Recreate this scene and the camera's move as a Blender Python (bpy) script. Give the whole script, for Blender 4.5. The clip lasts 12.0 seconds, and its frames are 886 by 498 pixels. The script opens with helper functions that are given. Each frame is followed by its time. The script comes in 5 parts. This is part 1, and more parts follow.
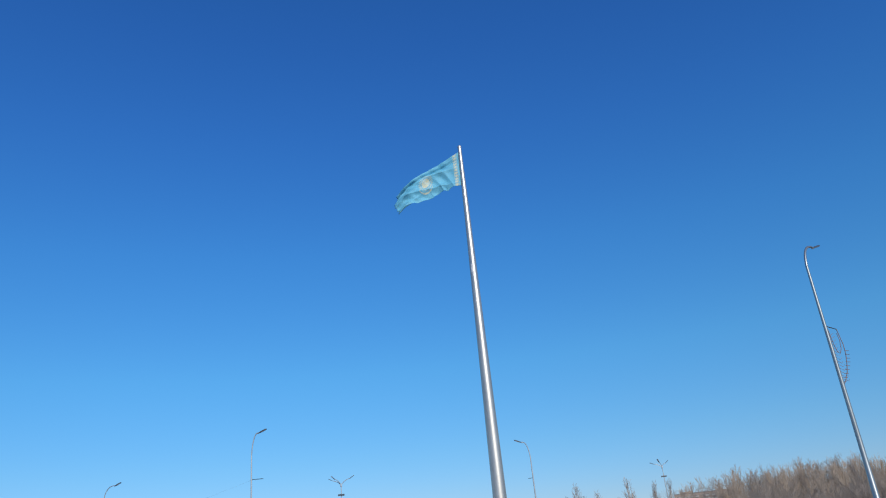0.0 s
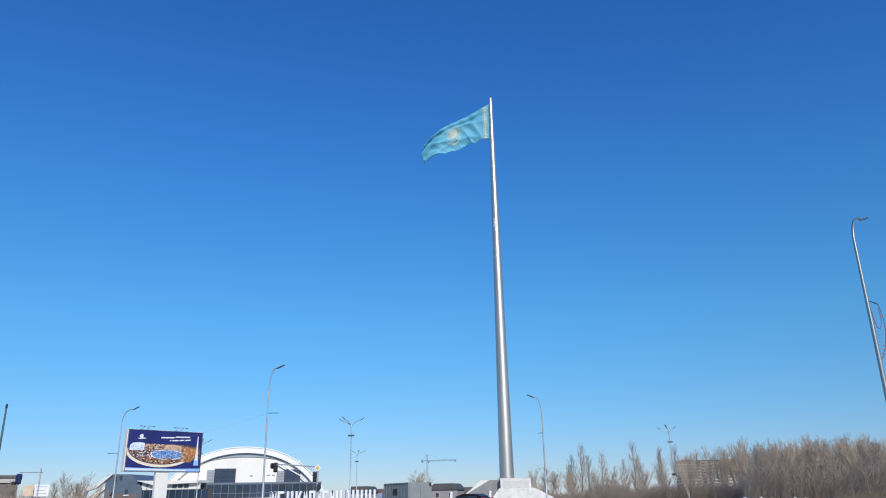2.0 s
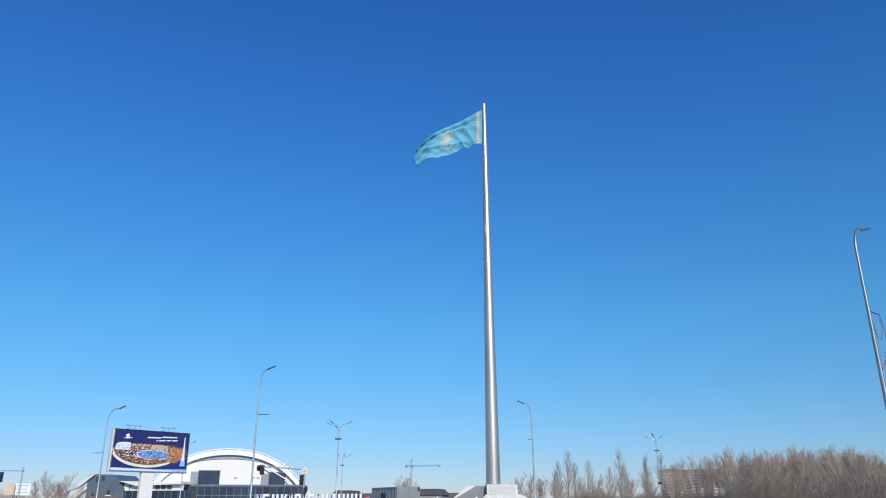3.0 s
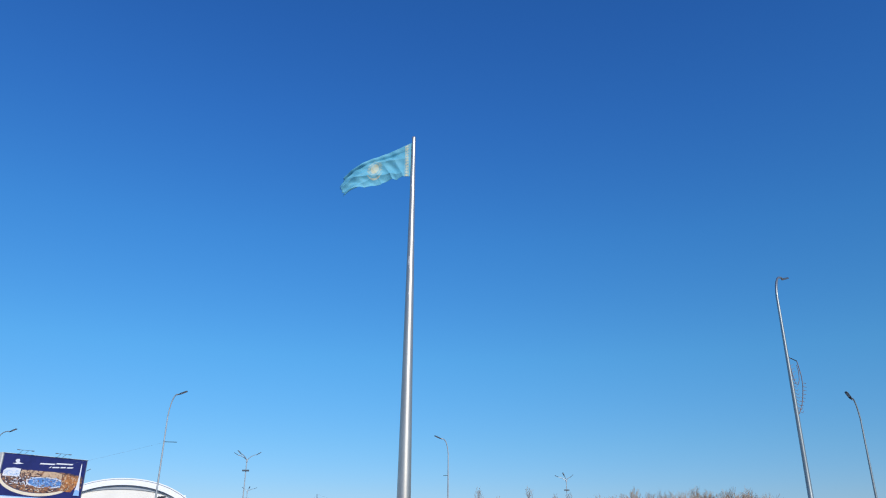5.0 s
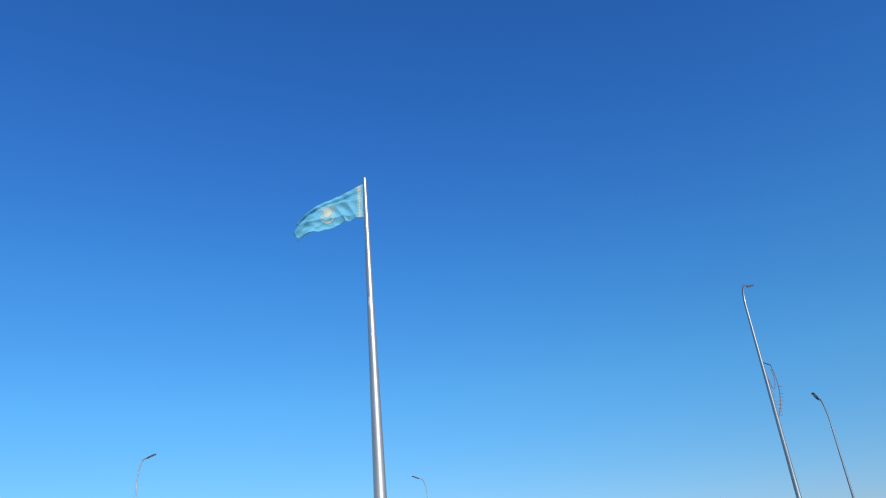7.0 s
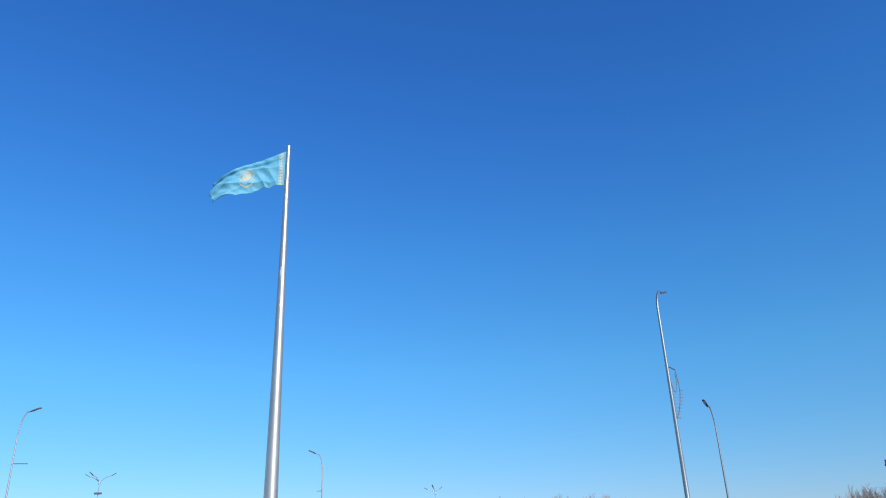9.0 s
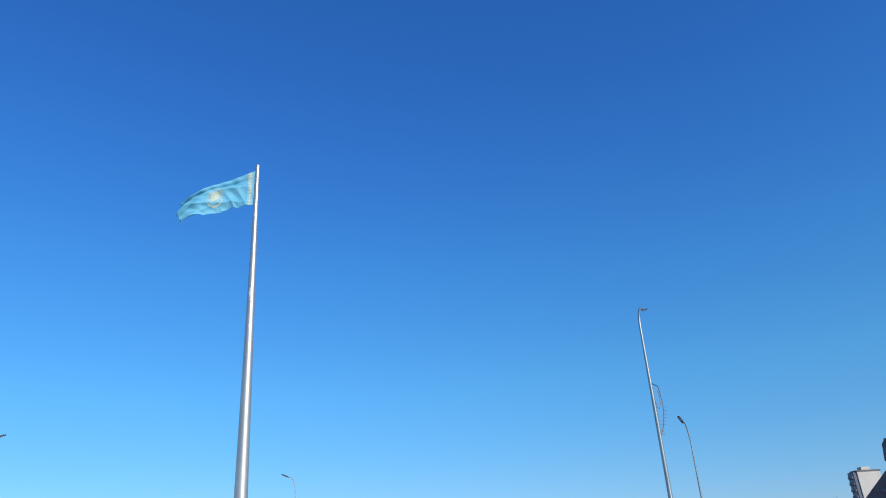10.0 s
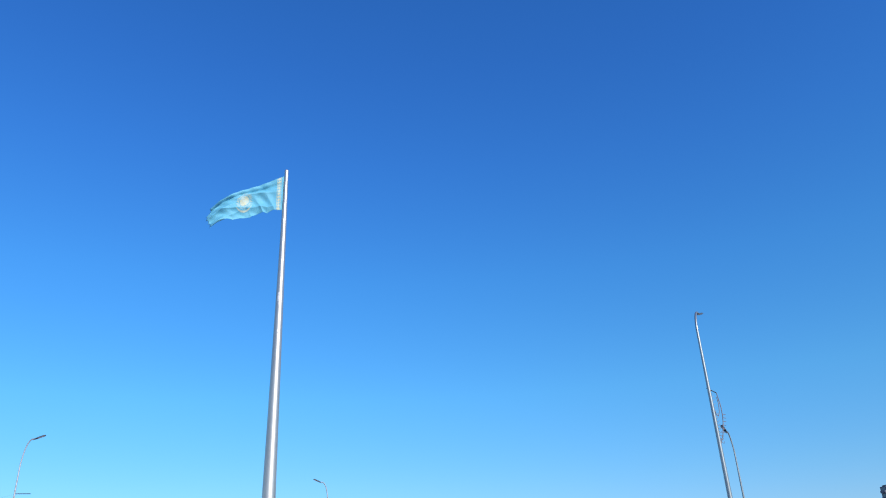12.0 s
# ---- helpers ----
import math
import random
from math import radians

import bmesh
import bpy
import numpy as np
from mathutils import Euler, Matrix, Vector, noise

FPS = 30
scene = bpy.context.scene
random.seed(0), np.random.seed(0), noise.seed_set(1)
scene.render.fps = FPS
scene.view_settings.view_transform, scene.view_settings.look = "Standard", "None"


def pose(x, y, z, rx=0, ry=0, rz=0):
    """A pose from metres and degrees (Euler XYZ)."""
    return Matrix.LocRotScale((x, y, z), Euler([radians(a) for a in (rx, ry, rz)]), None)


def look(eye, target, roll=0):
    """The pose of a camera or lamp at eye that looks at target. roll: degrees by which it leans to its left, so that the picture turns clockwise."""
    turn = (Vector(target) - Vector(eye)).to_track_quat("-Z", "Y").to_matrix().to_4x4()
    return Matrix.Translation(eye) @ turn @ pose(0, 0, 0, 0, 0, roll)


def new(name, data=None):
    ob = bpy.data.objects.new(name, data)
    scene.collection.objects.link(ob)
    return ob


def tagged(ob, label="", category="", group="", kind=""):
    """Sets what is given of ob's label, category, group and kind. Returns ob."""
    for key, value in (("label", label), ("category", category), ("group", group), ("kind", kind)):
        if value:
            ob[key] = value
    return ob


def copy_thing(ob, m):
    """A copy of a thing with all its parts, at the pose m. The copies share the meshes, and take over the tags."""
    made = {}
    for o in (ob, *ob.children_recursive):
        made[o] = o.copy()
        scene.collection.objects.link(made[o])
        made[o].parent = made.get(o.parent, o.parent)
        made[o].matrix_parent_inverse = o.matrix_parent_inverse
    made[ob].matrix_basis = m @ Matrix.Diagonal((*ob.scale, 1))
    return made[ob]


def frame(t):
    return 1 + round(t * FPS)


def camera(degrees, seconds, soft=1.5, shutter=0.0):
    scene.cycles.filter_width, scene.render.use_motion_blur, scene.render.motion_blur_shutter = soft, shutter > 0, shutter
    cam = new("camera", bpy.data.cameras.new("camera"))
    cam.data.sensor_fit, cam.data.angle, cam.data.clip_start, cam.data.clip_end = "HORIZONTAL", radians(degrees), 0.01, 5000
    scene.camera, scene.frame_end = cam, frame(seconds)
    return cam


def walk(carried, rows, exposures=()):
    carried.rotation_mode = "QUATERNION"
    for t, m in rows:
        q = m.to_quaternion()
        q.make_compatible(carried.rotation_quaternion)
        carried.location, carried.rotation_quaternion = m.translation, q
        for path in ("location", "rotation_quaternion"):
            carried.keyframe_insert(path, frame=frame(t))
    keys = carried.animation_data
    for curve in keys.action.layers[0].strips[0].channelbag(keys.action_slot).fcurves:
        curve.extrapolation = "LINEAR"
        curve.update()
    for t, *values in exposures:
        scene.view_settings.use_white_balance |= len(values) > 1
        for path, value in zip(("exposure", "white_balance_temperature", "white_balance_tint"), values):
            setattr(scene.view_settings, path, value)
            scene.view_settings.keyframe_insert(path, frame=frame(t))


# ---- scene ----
FOV = 62.38
# seconds, x, y, z, yaw, pitch, roll
ROWS = (
    (0, 1.416, -0.901, 1.605, 2.723, 22.456, -5.681),
    (0.1, 1.426, -0.858, 1.610, 2.729, 22.831, -6.762),
    (0.2, 1.407, -0.809, 1.615, 2.221, 22.888, -5.566),
    (0.3, 1.370, -0.779, 1.622, 1.937, 22.931, -5.438),
    (0.5, 1.300, -0.766, 1.643, 1.668, 21.858, -5.436),
    (0.6, 1.286, -0.765, 1.645, 1.247, 21.160, -5.140),
    (0.7, 1.277, -0.751, 1.637, 1.282, 20.430, -4.185),
    (0.8, 1.264, -0.731, 1.628, 1.387, 19.446, -4.364),
    (1, 1.211, -0.689, 1.597, 1.568, 19.064, -4.142),
    (1.1, 1.188, -0.676, 1.590, 1.994, 19.053, -4.504),
    (1.2, 1.158, -0.653, 1.578, 2.269, 19.016, -5.116),
    (1.3, 1.123, -0.638, 1.567, 2.663, 19.107, -4.083),
    (1.4, 1.061, -0.617, 1.565, 2.980, 19.176, -3.697),
    (1.5, 1.006, -0.606, 1.561, 2.986, 19.202, -2.207),
    (1.7, 0.944, -0.620, 1.550, 4.003, 19.072, -0.892),
    (1.8, 0.910, -0.583, 1.544, 4.416, 19.011, -0.375),
    (2, 0.842, -0.468, 1.523, 4.532, 18.895, -1.080),
    (2.2, 0.783, -0.403, 1.514, 4.863, 19.276, -1.098),
    (2.3, 0.741, -0.380, 1.510, 5.013, 19.483, -1.013),
    (2.5, 0.596, -0.323, 1.505, 5.027, 19.491, 0.021),
    (2.7, 0.505, -0.285, 1.503, 4.448, 19.400, -0.118),
    (4.3, -0.146, -0.121, 1.415, -1.564, 19.141, 0.331),
    (4.4, -0.177, -0.094, 1.411, -2.591, 19.428, -0.656),
    (4.5, -0.196, -0.060, 1.406, -3.069, 20.245, -2.580),
    (4.7, -0.220, 0.015, 1.434, -3.852, 21.392, -2.024),
    (4.8, -0.214, 0.042, 1.442, -3.827, 21.752, -0.739),
    (5, -0.190, 0.096, 1.447, -3.122, 21.905, 0.587),
    (5.1, -0.207, 0.115, 1.445, -2.016, 22.261, -0.590),
    (5.2, -0.255, 0.146, 1.443, -1.357, 22.949, -0.321),
    (5.3, -0.333, 0.172, 1.450, -0.927, 23.201, 0.067),
    (5.5, -0.519, 0.198, 1.495, -1.799, 22.837, -1.322),
    (5.6, -0.566, 0.204, 1.495, -3.545, 22.249, -3.603),
    (5.7, -0.597, 0.218, 1.488, -6.049, 21.355, -4.950),
    (5.8, -0.624, 0.237, 1.480, -6.483, 21.158, -5.538),
    (6, -0.664, 0.251, 1.461, -7.323, 20.965, -6.449),
    (6.2, -0.652, 0.235, 1.452, -7.560, 21.334, -4.614),
    (6.3, -0.655, 0.219, 1.453, -7.516, 21.482, -4.090),
    (6.5, -0.680, 0.190, 1.448, -6.988, 21.840, -5.638),
    (6.8, -0.747, 0.200, 1.390, -6.311, 23.487, -4.500),
    (7, -0.775, 0.151, 1.376, -7.117, 24.618, -5.562),
    (7.2, -0.816, 0.089, 1.375, -9.696, 24.516, -8.031),
    (8.8, -1.155, 0.307, 1.371, -12.372, 22.524, -2.475),
    (8.9, -1.186, 0.338, 1.372, -12.794, 22.559, -2.120),
    (9, -1.207, 0.375, 1.375, -14.235, 22.798, -2.311),
    (9.2, -1.267, 0.505, 1.398, -15.029, 24.081, -2.565),
    (9.3, -1.298, 0.544, 1.401, -15.121, 24.419, -2.759),
    (9.5, -1.387, 0.561, 1.402, -15.340, 24.649, -1.441),
    (9.7, -1.520, 0.568, 1.398, -15.953, 24.491, -2.600),
    (9.8, -1.592, 0.590, 1.395, -16.488, 24.394, -2.863),
    (10, -1.711, 0.602, 1.397, -17.060, 24.200, -3.738),
    (10.2, -1.822, 0.710, 1.416, -17.131, 24.197, -3.335),
    (10.3, -1.847, 0.773, 1.417, -16.968, 24.215, -3.576),
    (10.5, -1.853, 0.885, 1.429, -16.756, 24.286, -2.768),
    (10.6, -1.863, 0.954, 1.436, -16.815, 24.515, -4.412),
    (10.7, -1.891, 1.036, 1.438, -16.613, 24.584, -6.028),
    (10.8, -1.924, 1.096, 1.439, -15.897, 24.890, -6.552),
    (11, -2.001, 1.158, 1.441, -14.430, 25.166, -5.089),
    (11.2, -2.126, 1.192, 1.439, -14.180, 25.204, -4.493),
    (11.3, -2.197, 1.189, 1.434, -14.328, 25.157, -4.068),
    (11.5, -2.335, 1.185, 1.422, -14.717, 24.896, -4.556),
    (11.7, -2.443, 1.245, 1.435, -14.961, 25.096, -3.305),
    (11.8, -2.472, 1.292, 1.444, -15.119, 25.042, -3.587),
    (12, -2.519, 1.405, 1.473, -15.170, 24.838, -2.667),
)

cam = camera(FOV, 12.0, soft=1.1)
walk(cam, [(t, pose(x, y, z, 90 + pitch, 0, yaw) @ pose(0, 0, 0, 0, 0, roll)) for t, x, y, z, yaw, pitch, roll in ROWS],
     [(0, -0.14), (0.5, -0.05), (1.2, -0.08), (2.5, -0.08), (4.5, -0.07), (5, -0.11), (5.5, -0.03), (6.5, 0.02), (7, 0.06), (9, 0.21), (9.5, 0.19), (10, 0.17), (10.5, 0.19), (11.5, 0.32), (12, 0.34)])

# ---- sky and sun ----
SUN_EL, SUN_AZ = 30.0, 157.0
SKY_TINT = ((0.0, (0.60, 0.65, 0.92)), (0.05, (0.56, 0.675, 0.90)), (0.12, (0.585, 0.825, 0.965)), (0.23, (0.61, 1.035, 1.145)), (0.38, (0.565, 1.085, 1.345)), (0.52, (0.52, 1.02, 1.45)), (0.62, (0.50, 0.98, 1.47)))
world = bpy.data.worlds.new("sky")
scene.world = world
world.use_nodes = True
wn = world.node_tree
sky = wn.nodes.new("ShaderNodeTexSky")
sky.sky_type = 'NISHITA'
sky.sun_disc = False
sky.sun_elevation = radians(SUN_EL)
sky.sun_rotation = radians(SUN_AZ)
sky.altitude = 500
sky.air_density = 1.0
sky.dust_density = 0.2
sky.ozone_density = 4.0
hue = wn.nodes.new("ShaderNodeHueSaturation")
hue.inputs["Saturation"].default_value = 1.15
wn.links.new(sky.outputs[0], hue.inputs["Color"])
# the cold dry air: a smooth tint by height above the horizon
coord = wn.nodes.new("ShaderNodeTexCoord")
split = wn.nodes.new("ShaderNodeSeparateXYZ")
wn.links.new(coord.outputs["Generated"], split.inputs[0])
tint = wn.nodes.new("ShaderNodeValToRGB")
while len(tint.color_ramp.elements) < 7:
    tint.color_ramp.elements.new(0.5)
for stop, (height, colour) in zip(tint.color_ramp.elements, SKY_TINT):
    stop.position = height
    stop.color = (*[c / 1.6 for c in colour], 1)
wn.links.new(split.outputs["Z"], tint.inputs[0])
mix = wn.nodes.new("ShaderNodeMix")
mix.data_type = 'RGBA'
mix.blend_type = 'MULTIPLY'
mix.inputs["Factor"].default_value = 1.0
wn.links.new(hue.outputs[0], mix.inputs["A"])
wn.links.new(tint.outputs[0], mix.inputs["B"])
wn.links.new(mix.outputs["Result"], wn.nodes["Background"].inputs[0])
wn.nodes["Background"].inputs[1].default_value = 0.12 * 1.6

sun_data = bpy.data.lights.new("sun", 'SUN')
sun_data.energy = 4.0
sun_data.angle = radians(0.5)
sun_data.color = (1.0, 0.94, 0.85)
sun = new("sun", sun_data)
sun.matrix_world = look((0, 0, 0), (-math.sin(radians(SUN_AZ)), -math.cos(radians(SUN_AZ)), -math.tan(radians(SUN_EL))))


# ---- materials ----
def material(name, base, second=None, scale=3.0, rough=0.6, metal=0.0, bump=0.0, fine=25.0, stretch=(1, 1, 1), random_value=0.0, alpha_mix=(0.35, 0.65)):
    """Two noises, broad and fine, mix base and second; fine noise gives the relief."""
    m = bpy.data.materials.new(name)
    m.use_nodes = True
    nt = m.node_tree
    b = nt.nodes["Principled BSDF"]
    b.inputs["Roughness"].default_value = rough
    b.inputs["Metallic"].default_value = metal
    second = second or tuple(c * 0.75 for c in base)
    tc = nt.nodes.new("ShaderNodeTexCoord")
    mp = nt.nodes.new("ShaderNodeMapping")
    mp.inputs["Scale"].default_value = stretch
    nt.links.new(tc.outputs["Object"], mp.inputs[0])
    n1 = nt.nodes.new("ShaderNodeTexNoise")
    n1.inputs["Scale"].default_value = scale
    n1.inputs["Detail"].default_value = 5
    n2 = nt.nodes.new("ShaderNodeTexNoise")
    n2.inputs["Scale"].default_value = fine
    n2.inputs["Detail"].default_value = 3
    for n in (n1, n2):
        nt.links.new(mp.outputs[0], n.inputs["Vector"])
    avg = nt.nodes.new("ShaderNodeMath")
    avg.operation = 'MULTIPLY_ADD'
    avg.inputs[1].default_value = 0.4
    nt.links.new(n2.outputs[0], avg.inputs[0])
    half = nt.nodes.new("ShaderNodeMath")
    half.operation = 'MULTIPLY'
    half.inputs[1].default_value = 0.6
    nt.links.new(n1.outputs[0], half.inputs[0])
    nt.links.new(half.outputs[0], avg.inputs[2])
    ramp = nt.nodes.new("ShaderNodeValToRGB")
    ramp.color_ramp.elements[0].position, ramp.color_ramp.elements[1].position = alpha_mix
    ramp.color_ramp.elements[0].color = (*base, 1)
    ramp.color_ramp.elements[1].color = (*second, 1)
    nt.links.new(avg.outputs[0], ramp.inputs[0])
    out = ramp.outputs[0]
    if random_value:
        oi = nt.nodes.new("ShaderNodeObjectInfo")
        mr = nt.nodes.new("ShaderNodeMapRange")
        mr.inputs[3].default_value, mr.inputs[4].default_value = 1 - random_value, 1 + random_value
        nt.links.new(oi.outputs["Random"], mr.inputs[0])
        hs = nt.nodes.new("ShaderNodeHueSaturation")
        nt.links.new(mr.outputs[0], hs.inputs["Value"])
        nt.links.new(out, hs.inputs["Color"])
        out = hs.outputs[0]
    nt.links.new(out, b.inputs["Base Color"])
    if bump:
        bp = nt.nodes.new("ShaderNodeBump")
        bp.inputs["Strength"].default_value = bump
        bp.inputs["Distance"].default_value = 0.02
        nt.links.new(n2.outputs[0], bp.inputs["Height"])
        nt.links.new(bp.outputs[0], b.inputs["Normal"])
    return m


STEEL = material("brushed_steel", (0.60, 0.565, 0.50), (0.47, 0.44, 0.39), 0.5, 0.43, 0.82, 0.06, 9, (1, 1, 0.22))
SCUFF = material("scuffed_steel", (0.80, 0.79, 0.77), (0.32, 0.31, 0.30), 2.5, 0.6, 0.5, 0.2, 9)
GALV = material("galvanised_steel", (0.48, 0.50, 0.50), (0.38, 0.40, 0.40), 2.0, 0.46, 0.58, 0.04, 30, (1, 1, 0.3))
# darker, smoother copy of the steel for masts with a shaded side
GALV_SHADE = material("smooth_galvanised_shade_steel", (0.38, 0.40, 0.39), (0.28, 0.30, 0.295), 2.0, 0.40, 0.78, 0.04, 30, (1, 1, 0.3))
GALV_DARK = material("painted_dark_green_steel", (0.09, 0.14, 0.16), (0.055, 0.09, 0.105), 2.0, 0.5, 0.3)
LAMP_BODY = material("dark_lamp_housing", (0.06, 0.08, 0.10), (0.09, 0.11, 0.13), 6, 0.45, 0.2)
LAMP_GLASS = material("lamp_lens", (0.65, 0.66, 0.66), (0.5, 0.5, 0.5), 8, 0.2)
CABLE = material("black_cable", (0.03, 0.03, 0.03))
CLOTH = material("sky_blue_flag_cloth", (0.085, 0.34, 0.475), (0.12, 0.385, 0.51), 0.5, 0.7, 0, 0.25, 6)
GOLD = material("faded_gold_print", (0.50, 0.50, 0.34), (0.34, 0.46, 0.45), 1.4, 0.75, 0, 0.2, 5, alpha_mix=(0.42, 0.6))
STONE = material("white_stone_cladding", (0.70, 0.685, 0.65), (0.52, 0.50, 0.465), 0.9, 0.75, 0, 0.5, 5, alpha_mix=(0.42, 0.66))
PANEL = material("rough_pale_stone_panel", (0.62, 0.60, 0.56), (0.48, 0.46, 0.43), 3.0, 0.8, 0, 0.5, 14)
STEP = material("grey_granite_steps_and_shade", (0.26, 0.25, 0.24), (0.19, 0.18, 0.18), 2.0, 0.7, 0, 0.2, 20)
WHITE = material("white_render", (0.77, 0.745, 0.68), (0.68, 0.655, 0.60), 0.25, 0.6, 0, 0.05, 4)
WHITE_GLOSS = material("white_painted_metal", (0.80, 0.81, 0.82), (0.72, 0.73, 0.75), 0.8, 0.4, 0, 0.05, 6)
SOFFIT = material("grey_soffit", (0.30, 0.34, 0.38), (0.24, 0.27, 0.31), 0.6, 0.5)
GLASS_DARK = material("dark_tinted_glass", (0.014, 0.024, 0.042), (0.026, 0.040, 0.064), 0.35, 0.24, 0, 0, 2, random_value=0.35)
GLASS_DARK.node_tree.nodes["Principled BSDF"].inputs["Specular IOR Level"].default_value = 0.6
FRAME = material("grey_aluminium_frame", (0.22, 0.24, 0.27), (0.17, 0.19, 0.21), 2, 0.45, 0.4)
CLAD = material("blue_grey_cladding", (0.14, 0.18, 0.23), (0.10, 0.13, 0.17), 0.4, 0.4, 0.2, 0.05, 5)
BROWN_CLAD = material("brown_grey_cladding", (0.17, 0.14, 0.125), (0.12, 0.10, 0.09), 0.4, 0.6)
POSTER = material("navy_poster_print", (0.012, 0.016, 0.10), (0.020, 0.026, 0.15), 0.6, 0.4, 0, 0, 4)
LIGHTBLUE = material("light_blue_print", (0.20, 0.42, 0.75), (0.32, 0.52, 0.80), 1.2, 0.4)
CREAM = material("cream_print", (0.80, 0.72, 0.58), (0.74, 0.63, 0.46), 2, 0.4)
PRINT_WHITE = material("white_print", (0.78, 0.78, 0.80), (0.66, 0.68, 0.74), 4, 0.4)
PRINT_ORANGE = material("orange_brown_print", (0.66, 0.28, 0.08), (0.12, 0.04, 0.03), 4, 0.4)
PRINT_SAND = material("sand_print", (0.66, 0.46, 0.30), (0.48, 0.33, 0.22), 4, 0.4)
PRINT_BLUE = material("blue_city_print", (0.06, 0.16, 0.45), (0.12, 0.28, 0.55), 5, 0.4)
PRINT_DARK = material("dark_city_print", (0.05, 0.035, 0.05), (0.34, 0.17, 0.09), 3.5, 0.4, 0, 0, 9, (1, 1, 1.8), alpha_mix=(0.46, 0.58))
WIRE = material("weathered_brown_wire", (0.13, 0.10, 0.105), (0.20, 0.15, 0.15), 5, 0.6)
RED = material("red_painted_metal", (0.45, 0.02, 0.03), (0.36, 0.015, 0.03), 1, 0.4)
YELLOW = material("yellow_sign", (0.70, 0.52, 0.14), (0.62, 0.45, 0.12), 2, 0.4)
ORANGE = material("orange_board", (0.55, 0.36, 0.18), (0.66, 0.58, 0.48), 1.4, 0.5)
BLACK = material("black_plastic", (0.02, 0.02, 0.022), (0.035, 0.035, 0.04), 4, 0.45)
NAVY = material("dark_blue_plastic", (0.02, 0.03, 0.10), (0.03, 0.04, 0.13), 4, 0.45)
ASPHALT = material("asphalt", (0.045, 0.042, 0.042), (0.07, 0.065, 0.064), 0.25, 0.95, 0, 0.5, 8)
ASPHALT.node_tree.nodes["Principled BSDF"].inputs["Specular IOR Level"].default_value = 0.15
PAVING = material("concrete_paving", (0.30, 0.29, 0.28), (0.22, 0.21, 0.20), 0.8, 0.85, 0, 0.3, 14, random_value=0.1)
KERB = material("grey_kerb_stone", (0.36, 0.35, 0.34), (0.28, 0.27, 0.26), 1.5, 0.8, 0, 0.3, 18, random_value=0.08)
LINE = material("worn_white_road_paint", (0.62, 0.62, 0.60), (0.30, 0.30, 0.29), 1.5, 0.7)
GROUND = material("dry_ground_with_snow", (0.16, 0.12, 0.085), (0.62, 0.63, 0.66), 0.06, 0.9, 0, 0.4, 0.7, alpha_mix=(0.47, 0.56))
SNOW = material("old_snow", (0.64, 0.615, 0.575), (0.24, 0.205, 0.17), 0.55, 0.8, 0, 1.0, 2.2, alpha_mix=(0.42, 0.58))
REED = material("dry_reeds", (0.38, 0.285, 0.185), (0.27, 0.205, 0.14), 0.6, 0.9, random_value=0.2)
SHRUB = material("bare_shrub_twigs", (0.46, 0.37, 0.285), (0.32, 0.255, 0.195), 0.5, 0.9, random_value=0.2)
BARK = material("pale_grey_bark", (0.44, 0.40, 0.345), (0.26, 0.225, 0.19), 1.2, 0.9, 0, 0.4, 7, (1, 1, 0.4), random_value=0.25)
TWIG = material("brown_twigs", (0.42, 0.335, 0.255), (0.29, 0.23, 0.175), 0.4, 0.9, random_value=0.14)
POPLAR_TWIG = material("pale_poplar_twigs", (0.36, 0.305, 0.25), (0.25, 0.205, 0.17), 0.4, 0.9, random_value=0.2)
PALE_WALL = material("sunlit_beige_plaster", (0.50, 0.47, 0.41), (0.43, 0.40, 0.35), 0.1, 0.8)
# brown wall colour taken darker to hold the facade's shade
DARK_WALL = material("shade_darkened_brown_wall", (0.13, 0.095, 0.10), (0.09, 0.068, 0.075), 0.15, 0.8)
# darkened for the tower's shaded side; also the stepped house's band and balconies
GREY_WALL = material("grey_blue_shade_wall_panels", (0.13, 0.14, 0.17), (0.09, 0.10, 0.125), 0.15, 0.8)
BRICK_WALL = material("brown_brick_wall", (0.36, 0.285, 0.235), (0.29, 0.225, 0.19), 0.1, 0.85)
PANE = material("window_pane", (0.03, 0.04, 0.06), (0.05, 0.065, 0.09), 0.3, 0.1)
BALCONY = material("white_balcony_front", (0.62, 0.60, 0.56), (0.50, 0.48, 0.45), 0.2, 0.7)
ROOF = material("dark_roof_sheet", (0.10, 0.09, 0.09), (0.07, 0.065, 0.065), 0.2, 0.6)
FAR_WALL = material("pale_far_wall", (0.34, 0.31, 0.30), (0.25, 0.23, 0.23), 0.05, 0.9)
CRANE_PAINT = material("weathered_crane_paint", (0.17, 0.19, 0.23), (0.13, 0.15, 0.18), 0.3, 0.6)
CAR_PAINT = material("dark_maroon_car_paint", (0.020, 0.009, 0.016), (0.016, 0.008, 0.013), 2, 0.18, 0.3)
TYRE = material("black_tyre", (0.02, 0.02, 0.02), (0.03, 0.03, 0.03), 9, 0.9)
BOX_GREY = material("grey_truck_box", (0.30, 0.32, 0.31), (0.22, 0.24, 0.235), 1.1, 0.5, 0.2)


# ---- mesh helpers ----
def thing(name, x, y, z=0.0, turn=0.0, label="", category="", group="", kind=""):
    ob = new(name)
    ob.matrix_world = pose(x, y, z, 0, 0, turn)
    ob.empty_display_size = 0.3
    return tagged(ob, label, category, group, kind)


